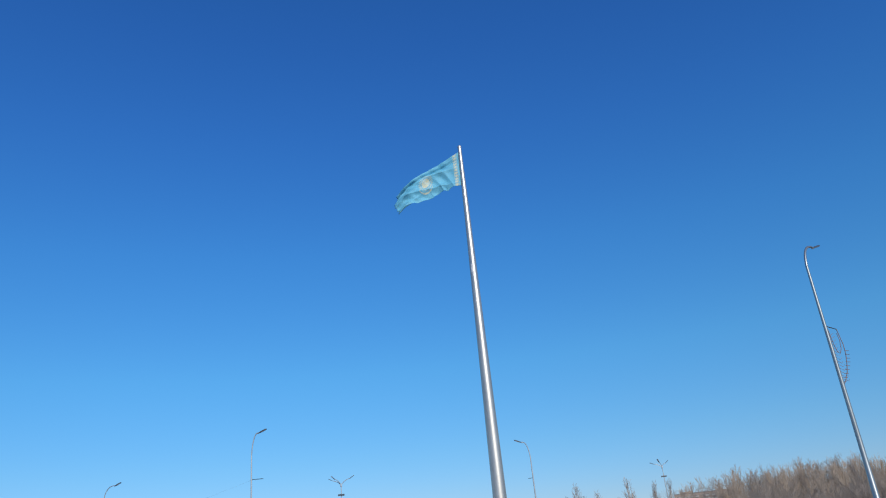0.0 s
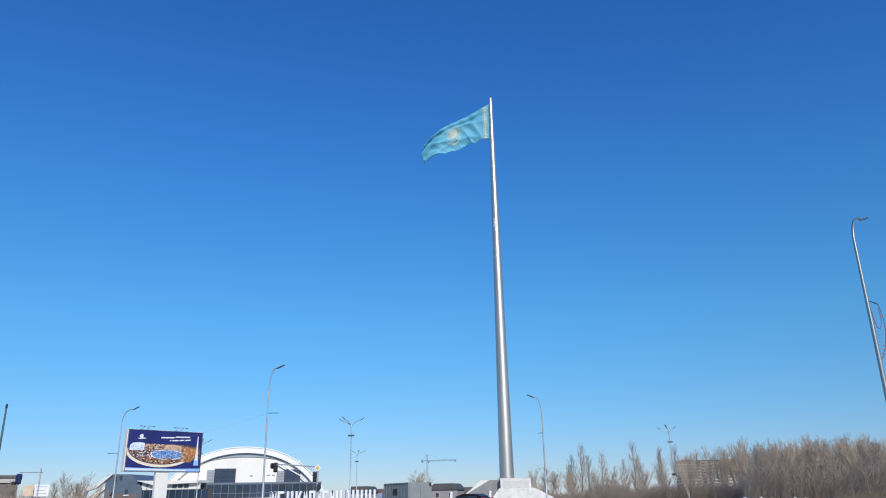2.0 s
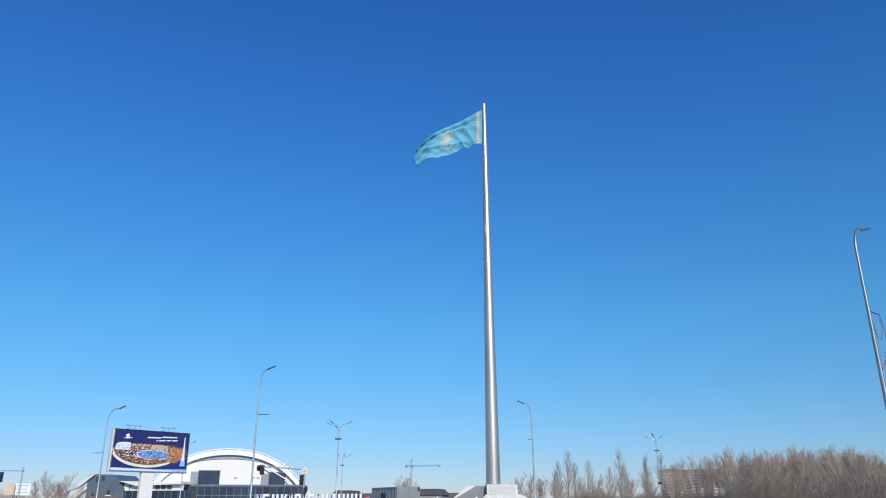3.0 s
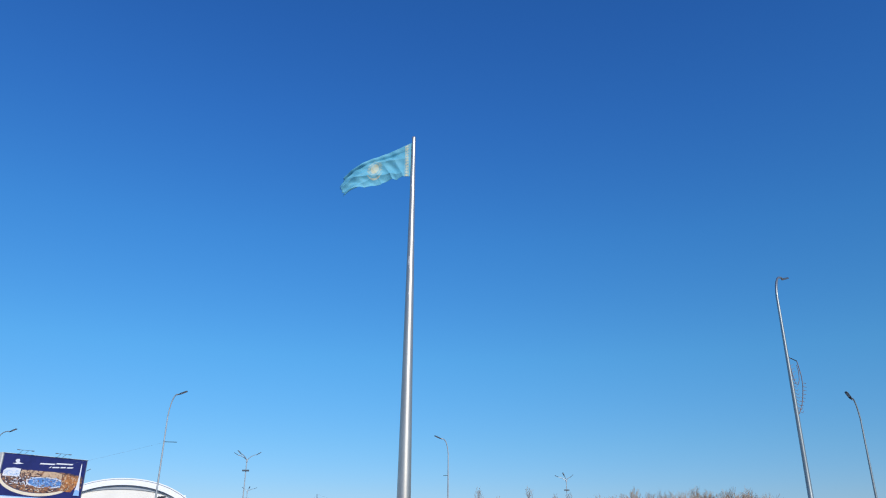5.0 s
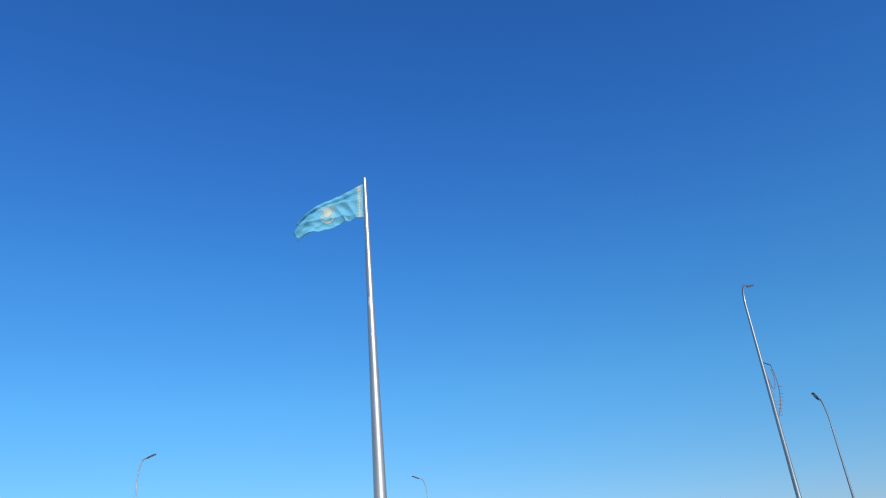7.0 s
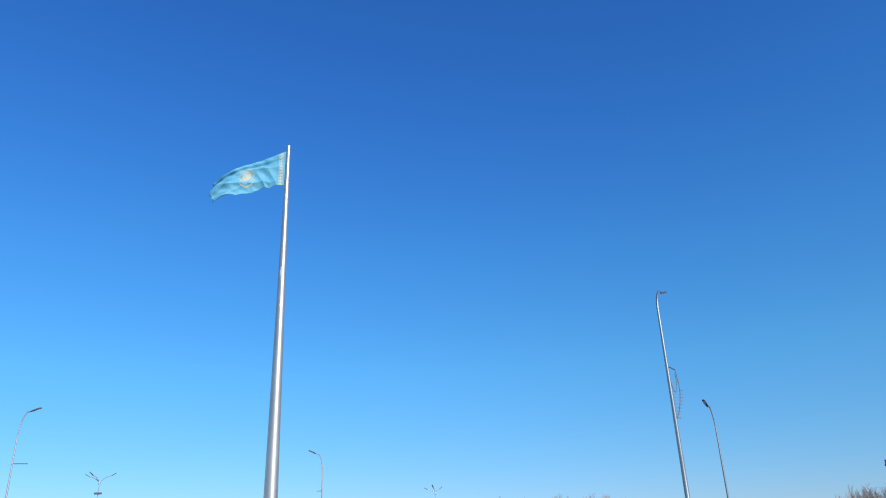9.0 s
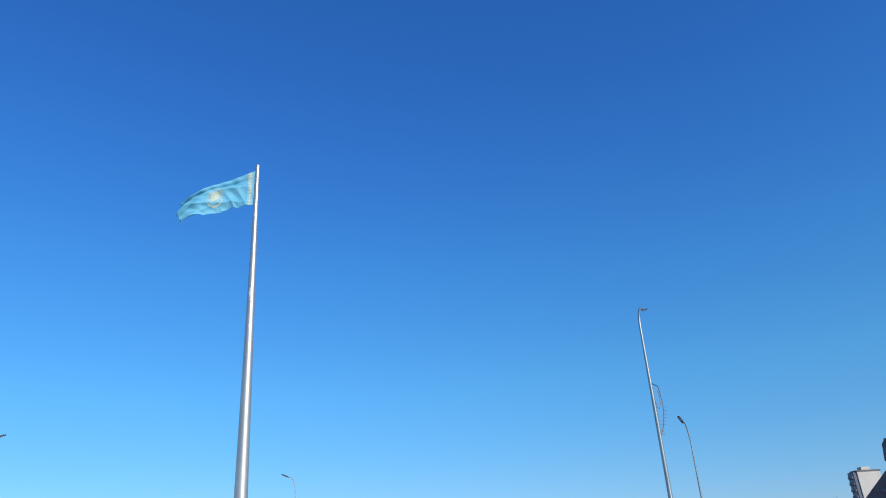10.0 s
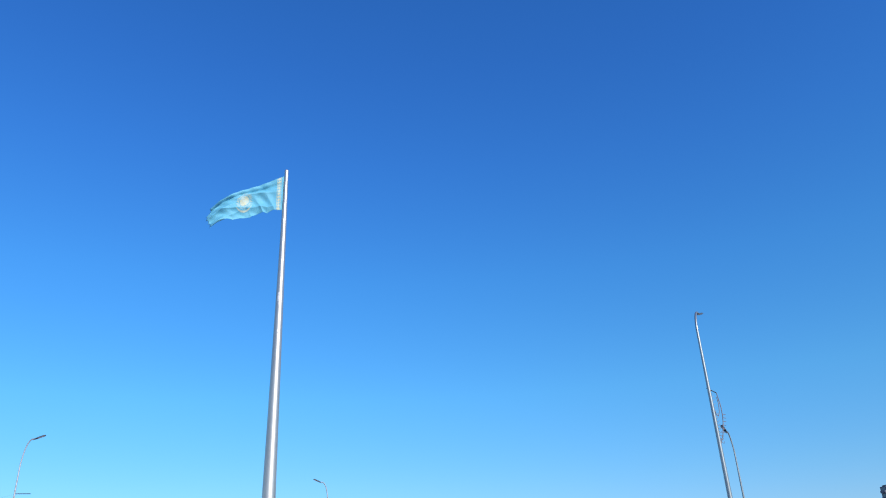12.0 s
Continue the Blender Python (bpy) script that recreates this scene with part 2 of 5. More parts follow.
def part(name, bm, mat, parent=None, label="", smooth=False, m=None):
    me = bpy.data.meshes.new(name)
    bmesh.ops.recalc_face_normals(bm, faces=bm.faces)
    bm.to_mesh(me)
    bm.free()
    me.materials.append(mat)
    if smooth:
        for face in me.polygons:
            face.use_smooth = len(face.vertices) <= 4
    ob = new(name, me)
    if parent:
        ob.parent = parent
    if m:
        ob.matrix_basis = m
    return tagged(ob, label)


def box(bm, x0, x1, y0, y1, z0, z1, bevel=0.0, m=None):
    made = bmesh.ops.create_cube(bm, size=1)["verts"]
    t = Matrix.Translation(((x0 + x1) / 2, (y0 + y1) / 2, (z0 + z1) / 2)) @ Matrix.Diagonal((x1 - x0, y1 - y0, z1 - z0, 1))
    bmesh.ops.transform(bm, verts=made, matrix=(m or Matrix()) @ t)
    if bevel:
        edges = list({e for v in made for e in v.link_edges})
        bmesh.ops.bevel(bm, geom=edges, offset=bevel, segments=2, affect='EDGES', profile=0.6)
    return bm


def boxes(*dims, bevel=0.0):
    bm = bmesh.new()
    for d in dims:
        box(bm, *d, bevel=bevel)
    return bm


def tube(bm, pts, radii, n=10, cap=True):
    """A round bar through pts; radii one for each point."""
    pts = [Vector(p) for p in pts]
    rings = []
    side = None
    for i, p in enumerate(pts):
        d = (pts[min(i + 1, len(pts) - 1)] - pts[max(i - 1, 0)]).normalized()
        if side is None:
            side = d.orthogonal().normalized()
        side = (side - d * side.dot(d)).normalized()
        up = d.cross(side)
        r = radii[i] if not isinstance(radii, (int, float)) else radii
        rings.append([bm.verts.new(p + (side * math.cos(2 * math.pi * k / n) + up * math.sin(2 * math.pi * k / n)) * r) for k in range(n)])
    for a, b in zip(rings, rings[1:]):
        for k in range(n):
            bm.faces.new((a[k], a[(k + 1) % n], b[(k + 1) % n], b[k]))
    if cap:
        bm.faces.new([bm.verts.new(v.co) for v in rings[0][::-1]])
        bm.faces.new([bm.verts.new(v.co) for v in rings[-1]])
    return bm


def bars(*items, n=8):
    bm = bmesh.new()
    for pts, r in items:
        tube(bm, pts, r, n)
    return bm


def prism(poly, y0, y1, bm=None):
    """A polygon of (x, z) pushed from y0 to y1."""
    bm = bm or bmesh.new()
    a = [bm.verts.new((x, y0, z)) for x, z in poly]
    b = [bm.verts.new((x, y1, z)) for x, z in poly]
    bm.faces.new(a)
    bm.faces.new(b[::-1])
    for i in range(len(poly)):
        j = (i + 1) % len(poly)
        bm.faces.new((a[i], b[i], b[j], a[j]))
    return bm


def slab(poly, z0, z1, bm=None):
    """A polygon of (x, y) pushed from z0 to z1."""
    bm = bm or bmesh.new()
    a = [bm.verts.new((x, y, z0)) for x, y in poly]
    b = [bm.verts.new((x, y, z1)) for x, y in poly]
    bm.faces.new(a[::-1])
    bm.faces.new(b)
    for i in range(len(poly)):
        j = (i + 1) % len(poly)
        bm.faces.new((a[i], a[j], b[j], b[i]))
    return bm


def ball(x, y, z, r, flat=1.0):
    bm = bmesh.new()
    bmesh.ops.create_uvsphere(bm, u_segments=12, v_segments=8, radius=r, matrix=Matrix.Translation((x, y, z)) @ Matrix.Diagonal((1, 1, flat, 1)))
    return bm


# ---- ground, roads, kerbs ----
def ground_sheet():
    bm = bmesh.new()
    xs = [-4000, -1200, -400] + list(range(-200, 201, 8)) + [400, 1200, 4000]
    ys = [-4000, -1200, -300] + list(range(-80, 241, 8)) + [400, 1200, 4000]
    grid = [[bm.verts.new((x, y, -0.03 + 0.025 * noise.noise(Vector((x * 0.05, y * 0.05, 0))))) for x in xs] for y in ys]
    for r0, r1 in zip(grid, grid[1:]):
        for i in range(len(xs) - 1):
            bm.faces.new((r0[i], r0[i + 1], r1[i + 1], r1[i]))
    ob = part("ground", bm, GROUND, smooth=True)
    return tagged(ob, "flat winter ground with dry grass and thin snow", "ground", kind="structure")


ground_sheet()
# the junction: a broad road in front, a second one beyond the snow-covered island
ROAD_NEAR = [(-320, 24.5), (320, 24.5), (320, 47.0), (60, 51.0), (36, 57.0), (29.5, 61.5), (24.5, 67.0), (18, 69.6), (6, 70.4), (-6, 70.0), (-320, 66.2), (-320, 59), (-40, 59), (-8, 59), (-5.5, 56), (-5.5, 47), (-8, 44), (-40, 44), (-320, 44)]
tagged(part("road", slab(ROAD_NEAR, -0.25, 0.004), ASPHALT), "worn dark grey asphalt road with faded lines", "road", kind="structure")
tagged(part("pavement", slab([(-320, -40), (320, -40), (320, 24.2), (-320, 24.2)], -0.25, 0.11), PAVING), "grey concrete pavement beside the road", "pavement", kind="structure")


def kerb_run(points, group_label):
    """Single kerb stones of about two metres along a line."""
    ob = thing("kerb", points[0][0], points[0][1], 0, 0, group_label, "kerb", kind="structure")
    base = Vector((points[0][0], points[0][1], 0))
    bm = boxes((-0.99, 0.99, -0.09, 0.09, -0.2, 0.15), bevel=0.02)
    first = part("kerb_stone", bm, KERB, ob)
    used = False
    for (xa, ya), (xb, yb) in zip(points, points[1:]):
        a, b = Vector((xa, ya, 0)), Vector((xb, yb, 0))
        n = max(1, round((b - a).length / 2))
        turn = math.degrees(math.atan2(yb - ya, xb - xa))
        for i in range(n):
            p = a.lerp(b, (i + 0.5) / n) - base
            o = first if not used else first.copy()
            if used:
                scene.collection.objects.link(o)
            used = True
            o.matrix_basis = pose(p.x, p.y, random.uniform(-0.006, 0.006), 0, 0, turn + random.uniform(-0.4, 0.4))


def road_paint():
    ob = thing("road_marking", 0, 34, 0, 0, "worn white dashed lines on the asphalt", "road marking", kind="structure")
    first = part("dash", boxes((-1.5, 1.5, -0.06, 0.06, 0.008, 0.012)), LINE, ob)
    for i in range(28):
        o = first if i == 0 else first.copy()
        if i:
            scene.collection.objects.link(o)
        o.matrix_basis = pose(-80 + i * 6.0, 0, 0)


road_paint()


def snow_bank(points, height, width, label, seed):
    """A lumpy ridge of ploughed snow along a line."""
    rnd = random.Random(seed)
    bm = bmesh.new()
    rows = []
    path = []
    for (xa, ya), (xb, yb) in zip(points, points[1:]):
        a, b = Vector((xa, ya)), Vector((xb, yb))
        n = max(2, int((b - a).length / 0.3))
        path += [(a.lerp(b, i / n), (b - a).normalized()) for i in range(n)]
    for k, (p, d) in enumerate(path):
        side = Vector((-d.y, d.x))
        h = height * (0.6 + 0.8 * abs(noise.noise(Vector((p.x * 0.13 + seed, p.y * 0.13, 0)))) + 0.35 * noise.noise(Vector((p.x * 0.6, p.y * 0.6, seed))))
        h *= min(1, k / 5, (len(path) - 1 - k) / 5) + 0.02
        row = []
        for j in range(17):
            s = j / 16 * 2 - 1
            q = p + side * (s * width)
            v = Vector((q.x, q.y, seed))
            crumbs = abs(noise.noise(v * 1.1)) * 0.55 + abs(noise.noise(v * 2.7)) * 0.30 + rnd.uniform(-0.06, 0.06)
            z = h * (1 - s * s) ** 0.8 * (0.55 + crumbs) + 0.10 * height * noise.noise(v * 0.4)
            row.append(bm.verts.new((q.x, q.y, max(-0.04, z) if 0 < j < 16 else -0.06)))
        rows.append(row)
    for a, b in zip(rows, rows[1:]):
        for j in range(16):
            bm.faces.new((a[j], a[j + 1], b[j + 1], b[j]))
    # broken lumps thrown up by the plough
    for k in range(int(len(path) * 3.0 * min(1, height))):
        p, d = path[rnd.randrange(8, len(path) - 8)]
        q = p + Vector((-d.y, d.x)) * rnd.gauss(0, width * 0.28)
        r = rnd.uniform(0.05, 0.16) * (0.6 + 0.5 * height)
        h = height * (0.25 + 0.55 * rnd.random() ** 2) * max(0, 1 - ((q - p).length / width) ** 2)
        m = Matrix.Translation((q.x, q.y, h)) @ Matrix.Rotation(rnd.uniform(0, 6), 4, 'Z') @ Matrix.Diagonal((r * rnd.uniform(0.7, 1.5), r, r * rnd.uniform(0.5, 0.9), 1))
        for v in bmesh.ops.create_icosphere(bm, subdivisions=1, radius=1, matrix=m)["verts"]:
            v.co += Vector((rnd.uniform(-1, 1), rnd.uniform(-1, 1), rnd.uniform(-1, 1))) * r * 0.22
    ob = part("snow_bank", bm, SNOW)
    return tagged(ob, label, "snow", kind="stuff")


snow_bank([(4.5, 75), (12, 76), (19, 74.6), (26, 73)], 1.45, 3.4, "heap of old ploughed snow on the verge", 3)
snow_bank([(20.5, 77), (25.5, 74.5), (31, 71.5)], 1.35, 1.9, "crumbly ridge of dirty ploughed snow", 5)
snow_bank([(12, 78.5), (24, 75), (34, 67.5), (46, 61), (62, 58.5), (110, 56)], 0.42, 6.5, "thin strip of snow along the road edge", 8)
snow_bank([(-8.5, 50), (-30, 49.5), (-70, 50)], 0.45, 4.0, "low snow cover on the traffic island", 11)
snow_bank([(-8, 76), (-40, 75), (-90, 76)], 0.7, 3.0, "ploughed snow ridge along the far road", 13)


# ---- the flagpole, its pedestal and flag ----
POLE = (0.66, 120.7)


def pole_radius(z):
    return 1.15 + (0.335 - 1.15) * (z - 4.2) / (72.2 - 4.2)


def flagpole():
    ob = thing("flagpole", *POLE, 4.37, 0, "tall tapered brushed steel flagpole on a white pedestal", "flagpole")
    cuts = [4.15, 16.0, 28.0, 39.8, 48.2, 60.0, 71.9]
    for a, b in zip(cuts, cuts[1:]):
        zs = [a + (b - a) * i / 6 for i in range(7)]
        bm = bmesh.new()
        tube(bm, [(0, 0, z - 4.15) for z in zs], [pole_radius(z) for z in zs], 40)
        part("shaft_section", bm, STEEL, ob, smooth=True)
    for z in (39.8, 48.2):
        bm = bmesh.new()
        r = pole_radius(z)
        tube(bm, [(0, 0, z - 4.15 + d) for d in (-0.10, -0.07, 0.07, 0.10)], [r + 0.001, r + 0.003, r + 0.003, r + 0.001], 40, cap=False)
        part("weld_ring", bm, STEEL, ob, smooth=True)
    # scuffed patches where the sections were joined
    for z, a0, a1, h in ((47.2, 235, 275, 1.6), (46.0, 250, 268, 0.9), (41.0, 255, 275, 0.8), (62.0, 245, 262, 0.6)):
        bm = bmesh.new()
        grid = []
        for i in range(5):
            zz = z - h / 2 + h * i / 4
            r = pole_radius(zz) + 0.012
            grid.append([bm.verts.new((r * math.cos(radians(a0 + (a1 - a0) * k / 6 + 3 * math.sin(i * 2.1))), r * math.sin(radians(a0 + (a1 - a0) * k / 6 + 3 * math.sin(i * 2.1))), zz - 4.15)) for k in range(7)])
        for p, q in zip(grid, grid[1:]):
            for k in range(6):
                bm.faces.new((p[k], p[k + 1], q[k + 1], q[k]))
        part("scuff_mark", bm, SCUFF, ob, "scratched paler patch", smooth=True)
    bm = bmesh.new()
    tube(bm, [(0, 0, 0), (0, 0, 0.06), (0, 0, 0.10)], [1.46, 1.46, 1.40], 40)
    part("base_flange", bm, STEEL, ob)
    for k in range(12):
        a = 2 * math.pi * k / 12
        bm = bmesh.new()
        tube(bm, [(1.24 * math.cos(a), 1.24 * math.sin(a), 0.08), (1.24 * math.cos(a), 1.24 * math.sin(a), 0.26)], 0.05, 6)
        part("anchor_bolt", bm, GALV, ob)
    bm = bmesh.new()
    tube(bm, [(0, 0, 67.72), (0, 0, 67.8), (0, 0, 68.12), (0, 0, 68.26), (0, 0, 68.32)], [0.335, 0.37, 0.37, 0.26, 0.06], 24)
    part("top_cap", bm, STEEL, ob, smooth=True)
    part("halyard", bars(([(-0.36, -0.1, 66.8), (-0.42, -0.12, 60), (-0.62, -0.1, 30), (-0.95, -0.1, 1.6)], 0.012), n=5), CABLE, ob, "thin rope down the shaft")


def pleat(p):
    """A wave with rounded crests and sharp valleys, from -1 to 1."""
    return 2 * abs(math.sin(p / 2)) ** 0.8 - 1


def flag_point(u, v, off=0.0):
    """A place on the flying cloth: u from hoist to fly, v from upper to lower edge."""
    height = 7.0 - 5.2 * u + 2.4 * u * u
    x = -0.36 - 12.6 * u + 0.5 * v * u * math.sin(2.1 * u + 0.4)
    z = 70.95 - 7.3 * u + 0.35 * math.sin(math.pi * u) * (1 - v) - v * height
    # the lower edge hangs in scallops near the hoist, the fly end droops and curls
    z += v * v * (0.30 * min(1, 5 * u) * (1 - u) * pleat(26.0 * u + 0.6) + 0.45 * u * math.sin(9.5 * u - 0.4)) - 0.55 * v * u ** 6
    x += 0.35 * u ** 5 * math.sin(8.0 * v + 0.6)
    grip = min(1, 3.5 * u)
    y = 0.95 * u * math.sin(6.4 * u - 1.4 * v + 0.6)
    # a long crease under the upper edge, then slanting folds drawn from the upper corner of the hoist
    y += 0.55 * grip * math.exp(-((v - 0.20 + 0.10 * u) / 0.055) ** 2)
    y += 0.24 * grip * pleat(2 * math.pi * (2.1 * v + 1.15 * u))
    # swags rising from the lower edge
    y += 0.34 * math.exp(-((u - 0.30) / 0.22) ** 2) * max(0, v - 0.30) ** 0.8 * pleat(2 * math.pi * (6.2 * u + 1.3 * v))
    # flutter of the fly
    y += 0.30 * u ** 3 * pleat(2 * math.pi * (2.6 * v - 1.8 * u + 0.2)) + 0.06 * grip * math.sin(41.0 * u + 17.0 * v)
    return Vector((x, y - off, z))


def flag():
    ob = thing("flag", POLE[0], POLE[1], 0.36, 0, "sky-blue flag with faded gold sun, flying from the pole", "flag")
    bm = bmesh.new()
    nu, nv = 150, 64
    grid = []
    for i in range(nu + 1):
        u = i / nu
        grid.append([bm.verts.new(flag_point(u + (0.010 * math.sin(v * 2.3) + 0.008 * math.sin(v * 0.7) if i == nu else 0), v / nv)) for v in range(nv + 1)])
    for a, b in zip(grid, grid[1:]):
        for j in range(nv):
            bm.faces.new((a[j], a[j + 1], b[j + 1], b[j]))
    cloth = part("cloth", bm, CLOTH, ob, smooth=True)
    th = cloth.modifiers.new("thickness", 'SOLIDIFY')
    th.thickness = 0.02

    def patch(name, fn, na, nb, label=""):
        for off in (0.035, -0.035):
            b2 = bmesh.new()
            g = [[b2.verts.new(flag_point(*fn(i / na, j / nb), off)) for j in range(nb + 1)] for i in range(na + 1)]
            for a, b in zip(g, g[1:]):
                for j in range(nb):
                    b2.faces.new((a[j], a[j + 1], b[j + 1], b[j]))
            part(name, b2, GOLD, ob, label, smooth=True)

    cu, cv, ru, rv = 0.54, 0.42, 0.062, 0.17
    patch("sun_disc", lambda s, t: (cu + ru * t * math.cos(2 * math.pi * s), cv + rv * t * math.sin(2 * math.pi * s)), 32, 5, "faded gold disc")
    for k in range(32):
        a = 2 * math.pi * k / 32
        patch("sun_ray", lambda s, t, a=a: (cu + ru * (1.15 + 0.62 * t) * math.cos(a + (s - 0.5) * 0.12 * (1 - 0.7 * t)), cv + rv * (1.15 + 0.62 * t) * math.sin(a + (s - 0.5) * 0.12 * (1 - 0.7 * t))), 1, 3)
    patch("emblem_arc", lambda s, t: (cu + ru * (1.95 + 0.34 * t * math.sin(math.pi * s)) * math.cos(math.pi * (0.12 + 0.76 * s)), cv + rv * (1.95 + 0.34 * t * math.sin(math.pi * s)) * math.sin(math.pi * (0.12 + 0.76 * s))), 24, 3, "faded gold crescent")
    # hoist ornament: linked lozenges between two lines
    for u0 in (0.035, 0.088):
        patch("ornament_line", lambda s, t, u0=u0: (u0 + 0.006 * t, s), 30, 1)
    for k in range(11):
        v0 = (k + 0.5) / 11
        patch("ornament_lozenge", lambda s, t, v0=v0: (0.0645 + 0.021 * t * math.cos(2 * math.pi * s), v0 + 0.043 * t * math.sin(2 * math.pi * s)), 8, 2)


def pedestal():
    ob = thing("flagpole_pedestal", 2.0, 120.2, 0.22, 0, "white stone pedestal with side stairs and sloping parapets", "pedestal")
    # the upper block and its spreading foot
    part("upper_block", boxes((-2.35, 2.25, -5.0, 4.6, 2.7, 4.15), bevel=0.05), STONE, ob)
    part("coping", boxes((-2.38, 2.28, -5.03, 4.63, 4.05, 4.17), bevel=0.02), STONE, ob)
    part("face_panel", boxes((-1.95, 1.95, -5.05, -4.99, 2.75, 3.78), bevel=0.015), PANEL, ob, "rough pale stone panel")
    part("foot_block", prism([(-3.6, 0), (5.6, 0), (5.4, 1.35), (2.75, 2.72), (-2.55, 2.72), (-3.6, 1.4)], -5.6, 5.2), STONE, ob)
    part("plinth", boxes((-10.6, 6.4, -6.4, 6.0, -0.32, 0.55), bevel=0.04), STONE, ob)
    # the stairs rise to the block from the side, between parapets
    steps = 20
    for k in range(steps):
        x0 = -9.4 + k * 0.27
        part("step", boxes((x0, x0 + 0.30 if k < steps - 1 else -2.3, -3.4, 3.2, 0.5, 0.55 + (k + 1) * 0.165)), STEP, ob)
    prof = [(-9.8, 0.5), (-2.4, 0.5), (-2.4, 3.98), (-4.0, 3.98), (-9.8, 0.74)]
    # the step grey on these walls puts the shaded stair side into colour
    part("stair_side_wall", prism(prof, -3.8, -3.4), STEP, ob, "stair side wall, grey to stand for its shade")
    part("stair_side_wall", prism(prof, 3.2, 3.6), STEP, ob, "stair side wall, grey to stand for its shade")
    for y0 in (3.15, -0.2):
        part("parapet", prism([(-9.0, 0.5), (-8.5, 0.5), (-5.3, 3.3), (-4.05, 3.3), (-4.05, 4.02), (-5.45, 4.02), (-9.0, 1.15)], y0, y0 + 0.6), WHITE, ob, "white sloping parapet")
    for x, y in ((-9.9, -3.5), (-3.9, -6.0)):
        post = part("parapet_post", boxes((x - 0.16, x + 0.16, y - 0.16, y + 0.16, 0.5, 2.05), bevel=0.02), WHITE, ob)
        part("ball_finial", ball(x, y, 2.2, 0.22), WHITE, post, smooth=True)


pedestal()
flagpole()
flag()


# ---- street lamps ----
def arc_points(a, b, c, n=8):
    """Points of a bent arm from a over b to c."""
    a, b, c = Vector(a), Vector(b), Vector(c)
    return [(a * (1 - t) ** 2 + b * 2 * t * (1 - t) + c * t * t) for t in [i / n for i in range(n + 1)]]


def lamp_head(parent, tip, d, size=1.0):
    """A flat tapered LED housing at the arm's tip, pointing along d."""
    d = Vector(d).normalized()
    side = d.cross(Vector((0, 0, 1))).normalized()
    up = side.cross(d)
    m = Matrix((side, d, up)).transposed().to_4x4()
    m.translation = Vector(tip)
    bm = bmesh.new()
    w, l, h = 0.135 * size, 0.72 * size, 0.048 * size
    prof = [(-0.08, 0.45), (0.06, 0.75), (0.3, 1.0), (0.9, 0.95), (1.0, 0.7)]
    rows = []
    for s, k in prof:
        rows.append([bm.verts.new((x * w * k, s * l, z * h)) for x, z in ((-1, -0.6), (1, -0.6), (1, 0.3), (0.55, 1.0 * k), (-0.55, 1.0 * k), (-1, 0.3))])
    for a, b in zip(rows, rows[1:]):
        for j in range(6):
            bm.faces.new((a[j], a[(j + 1) % 6], b[(j + 1) % 6], b[j]))
    bm.faces.new(rows[0])
    bm.faces.new(rows[-1][::-1])
    head = part("lamp_head", bm, LAMP_BODY, parent, "dark flat LED lamp head", m=m)
    part("lens", boxes((-w * 0.75, w * 0.75, l * 0.3, l * 0.88, -h * 0.85, -h * 0.58)), LAMP_GLASS, head)
    part("spigot", bars(([(0, -0.16 * size, 0), (0, 0.1 * size, 0)], 0.04 * size)), GALV, head)
    return head


def street_lamp(x, y, tip, bend, label, back=0.35, steel=GALV, bracket=None, sleeve=1.6, r0=0.105, r1=0.055, hood=1.0, sweep=0.12, rise=0.35):
    """A tapered mast that bends over into a short arm; tip is the lamp head's place, seen from the mast's foot."""
    ob = thing("street_lamp", x, y, 0, 0, label, "street lamp", "street lamps at the junction")
    tip = Vector(tip)
    flat = Vector((tip.x, tip.y, 0))
    knee = Vector((0, 0, bend))
    over = Vector((tip.x * sweep, tip.y * sweep, tip.z - 0.1))
    start = tip - flat.normalized() * back
    start.z -= rise * back
    bm = bmesh.new()
    zs = [0.0, 0.5, sleeve, sleeve + 0.05, 4, 6.5, bend]
    rs = [r0 * 1.25, r0 * 1.25, r0 * 1.22, r0, r0 + (r1 - r0) * 0.42, r0 + (r1 - r0) * 0.7, r1]
    tube(bm, [(0, 0, z) for z in zs], rs, 14)
    part("mast", bm, steel, ob, smooth=True)
    bm = bmesh.new()
    pts = arc_points(knee, over, start, 10)
    tube(bm, pts, [r1 + (0.035 - r1) * i / 10 for i in range(11)], 10)
    part("arm", bm, steel, ob, smooth=True)
    lamp_head(ob, start, (tip - start), hood)
    part("base_plate", boxes((-0.22, 0.22, -0.22, 0.22, 0.0, 0.12), bevel=0.015), steel, ob)
    part("access_door", boxes((-0.06, 0.06, -r0 * 1.25 - 0.012, -r0 * 1.1, 0.6, 1.05)), steel, ob)
    if bracket:
        z, bx, by = bracket
        part("bracket", bars(([(0, 0, z), (bx, by, z - 0.02)], 0.022), n=6), GALV_DARK, ob, "thin side bracket")
    return ob


lamp_near = street_lamp(12.19, 22.61, (1.0, 1.05, 10.21), 9.2, "grey steel street lamp with an unlit garland frame", r0=0.092, r1=0.042, hood=0.72, sleeve=1.15, steel=GALV_SHADE)


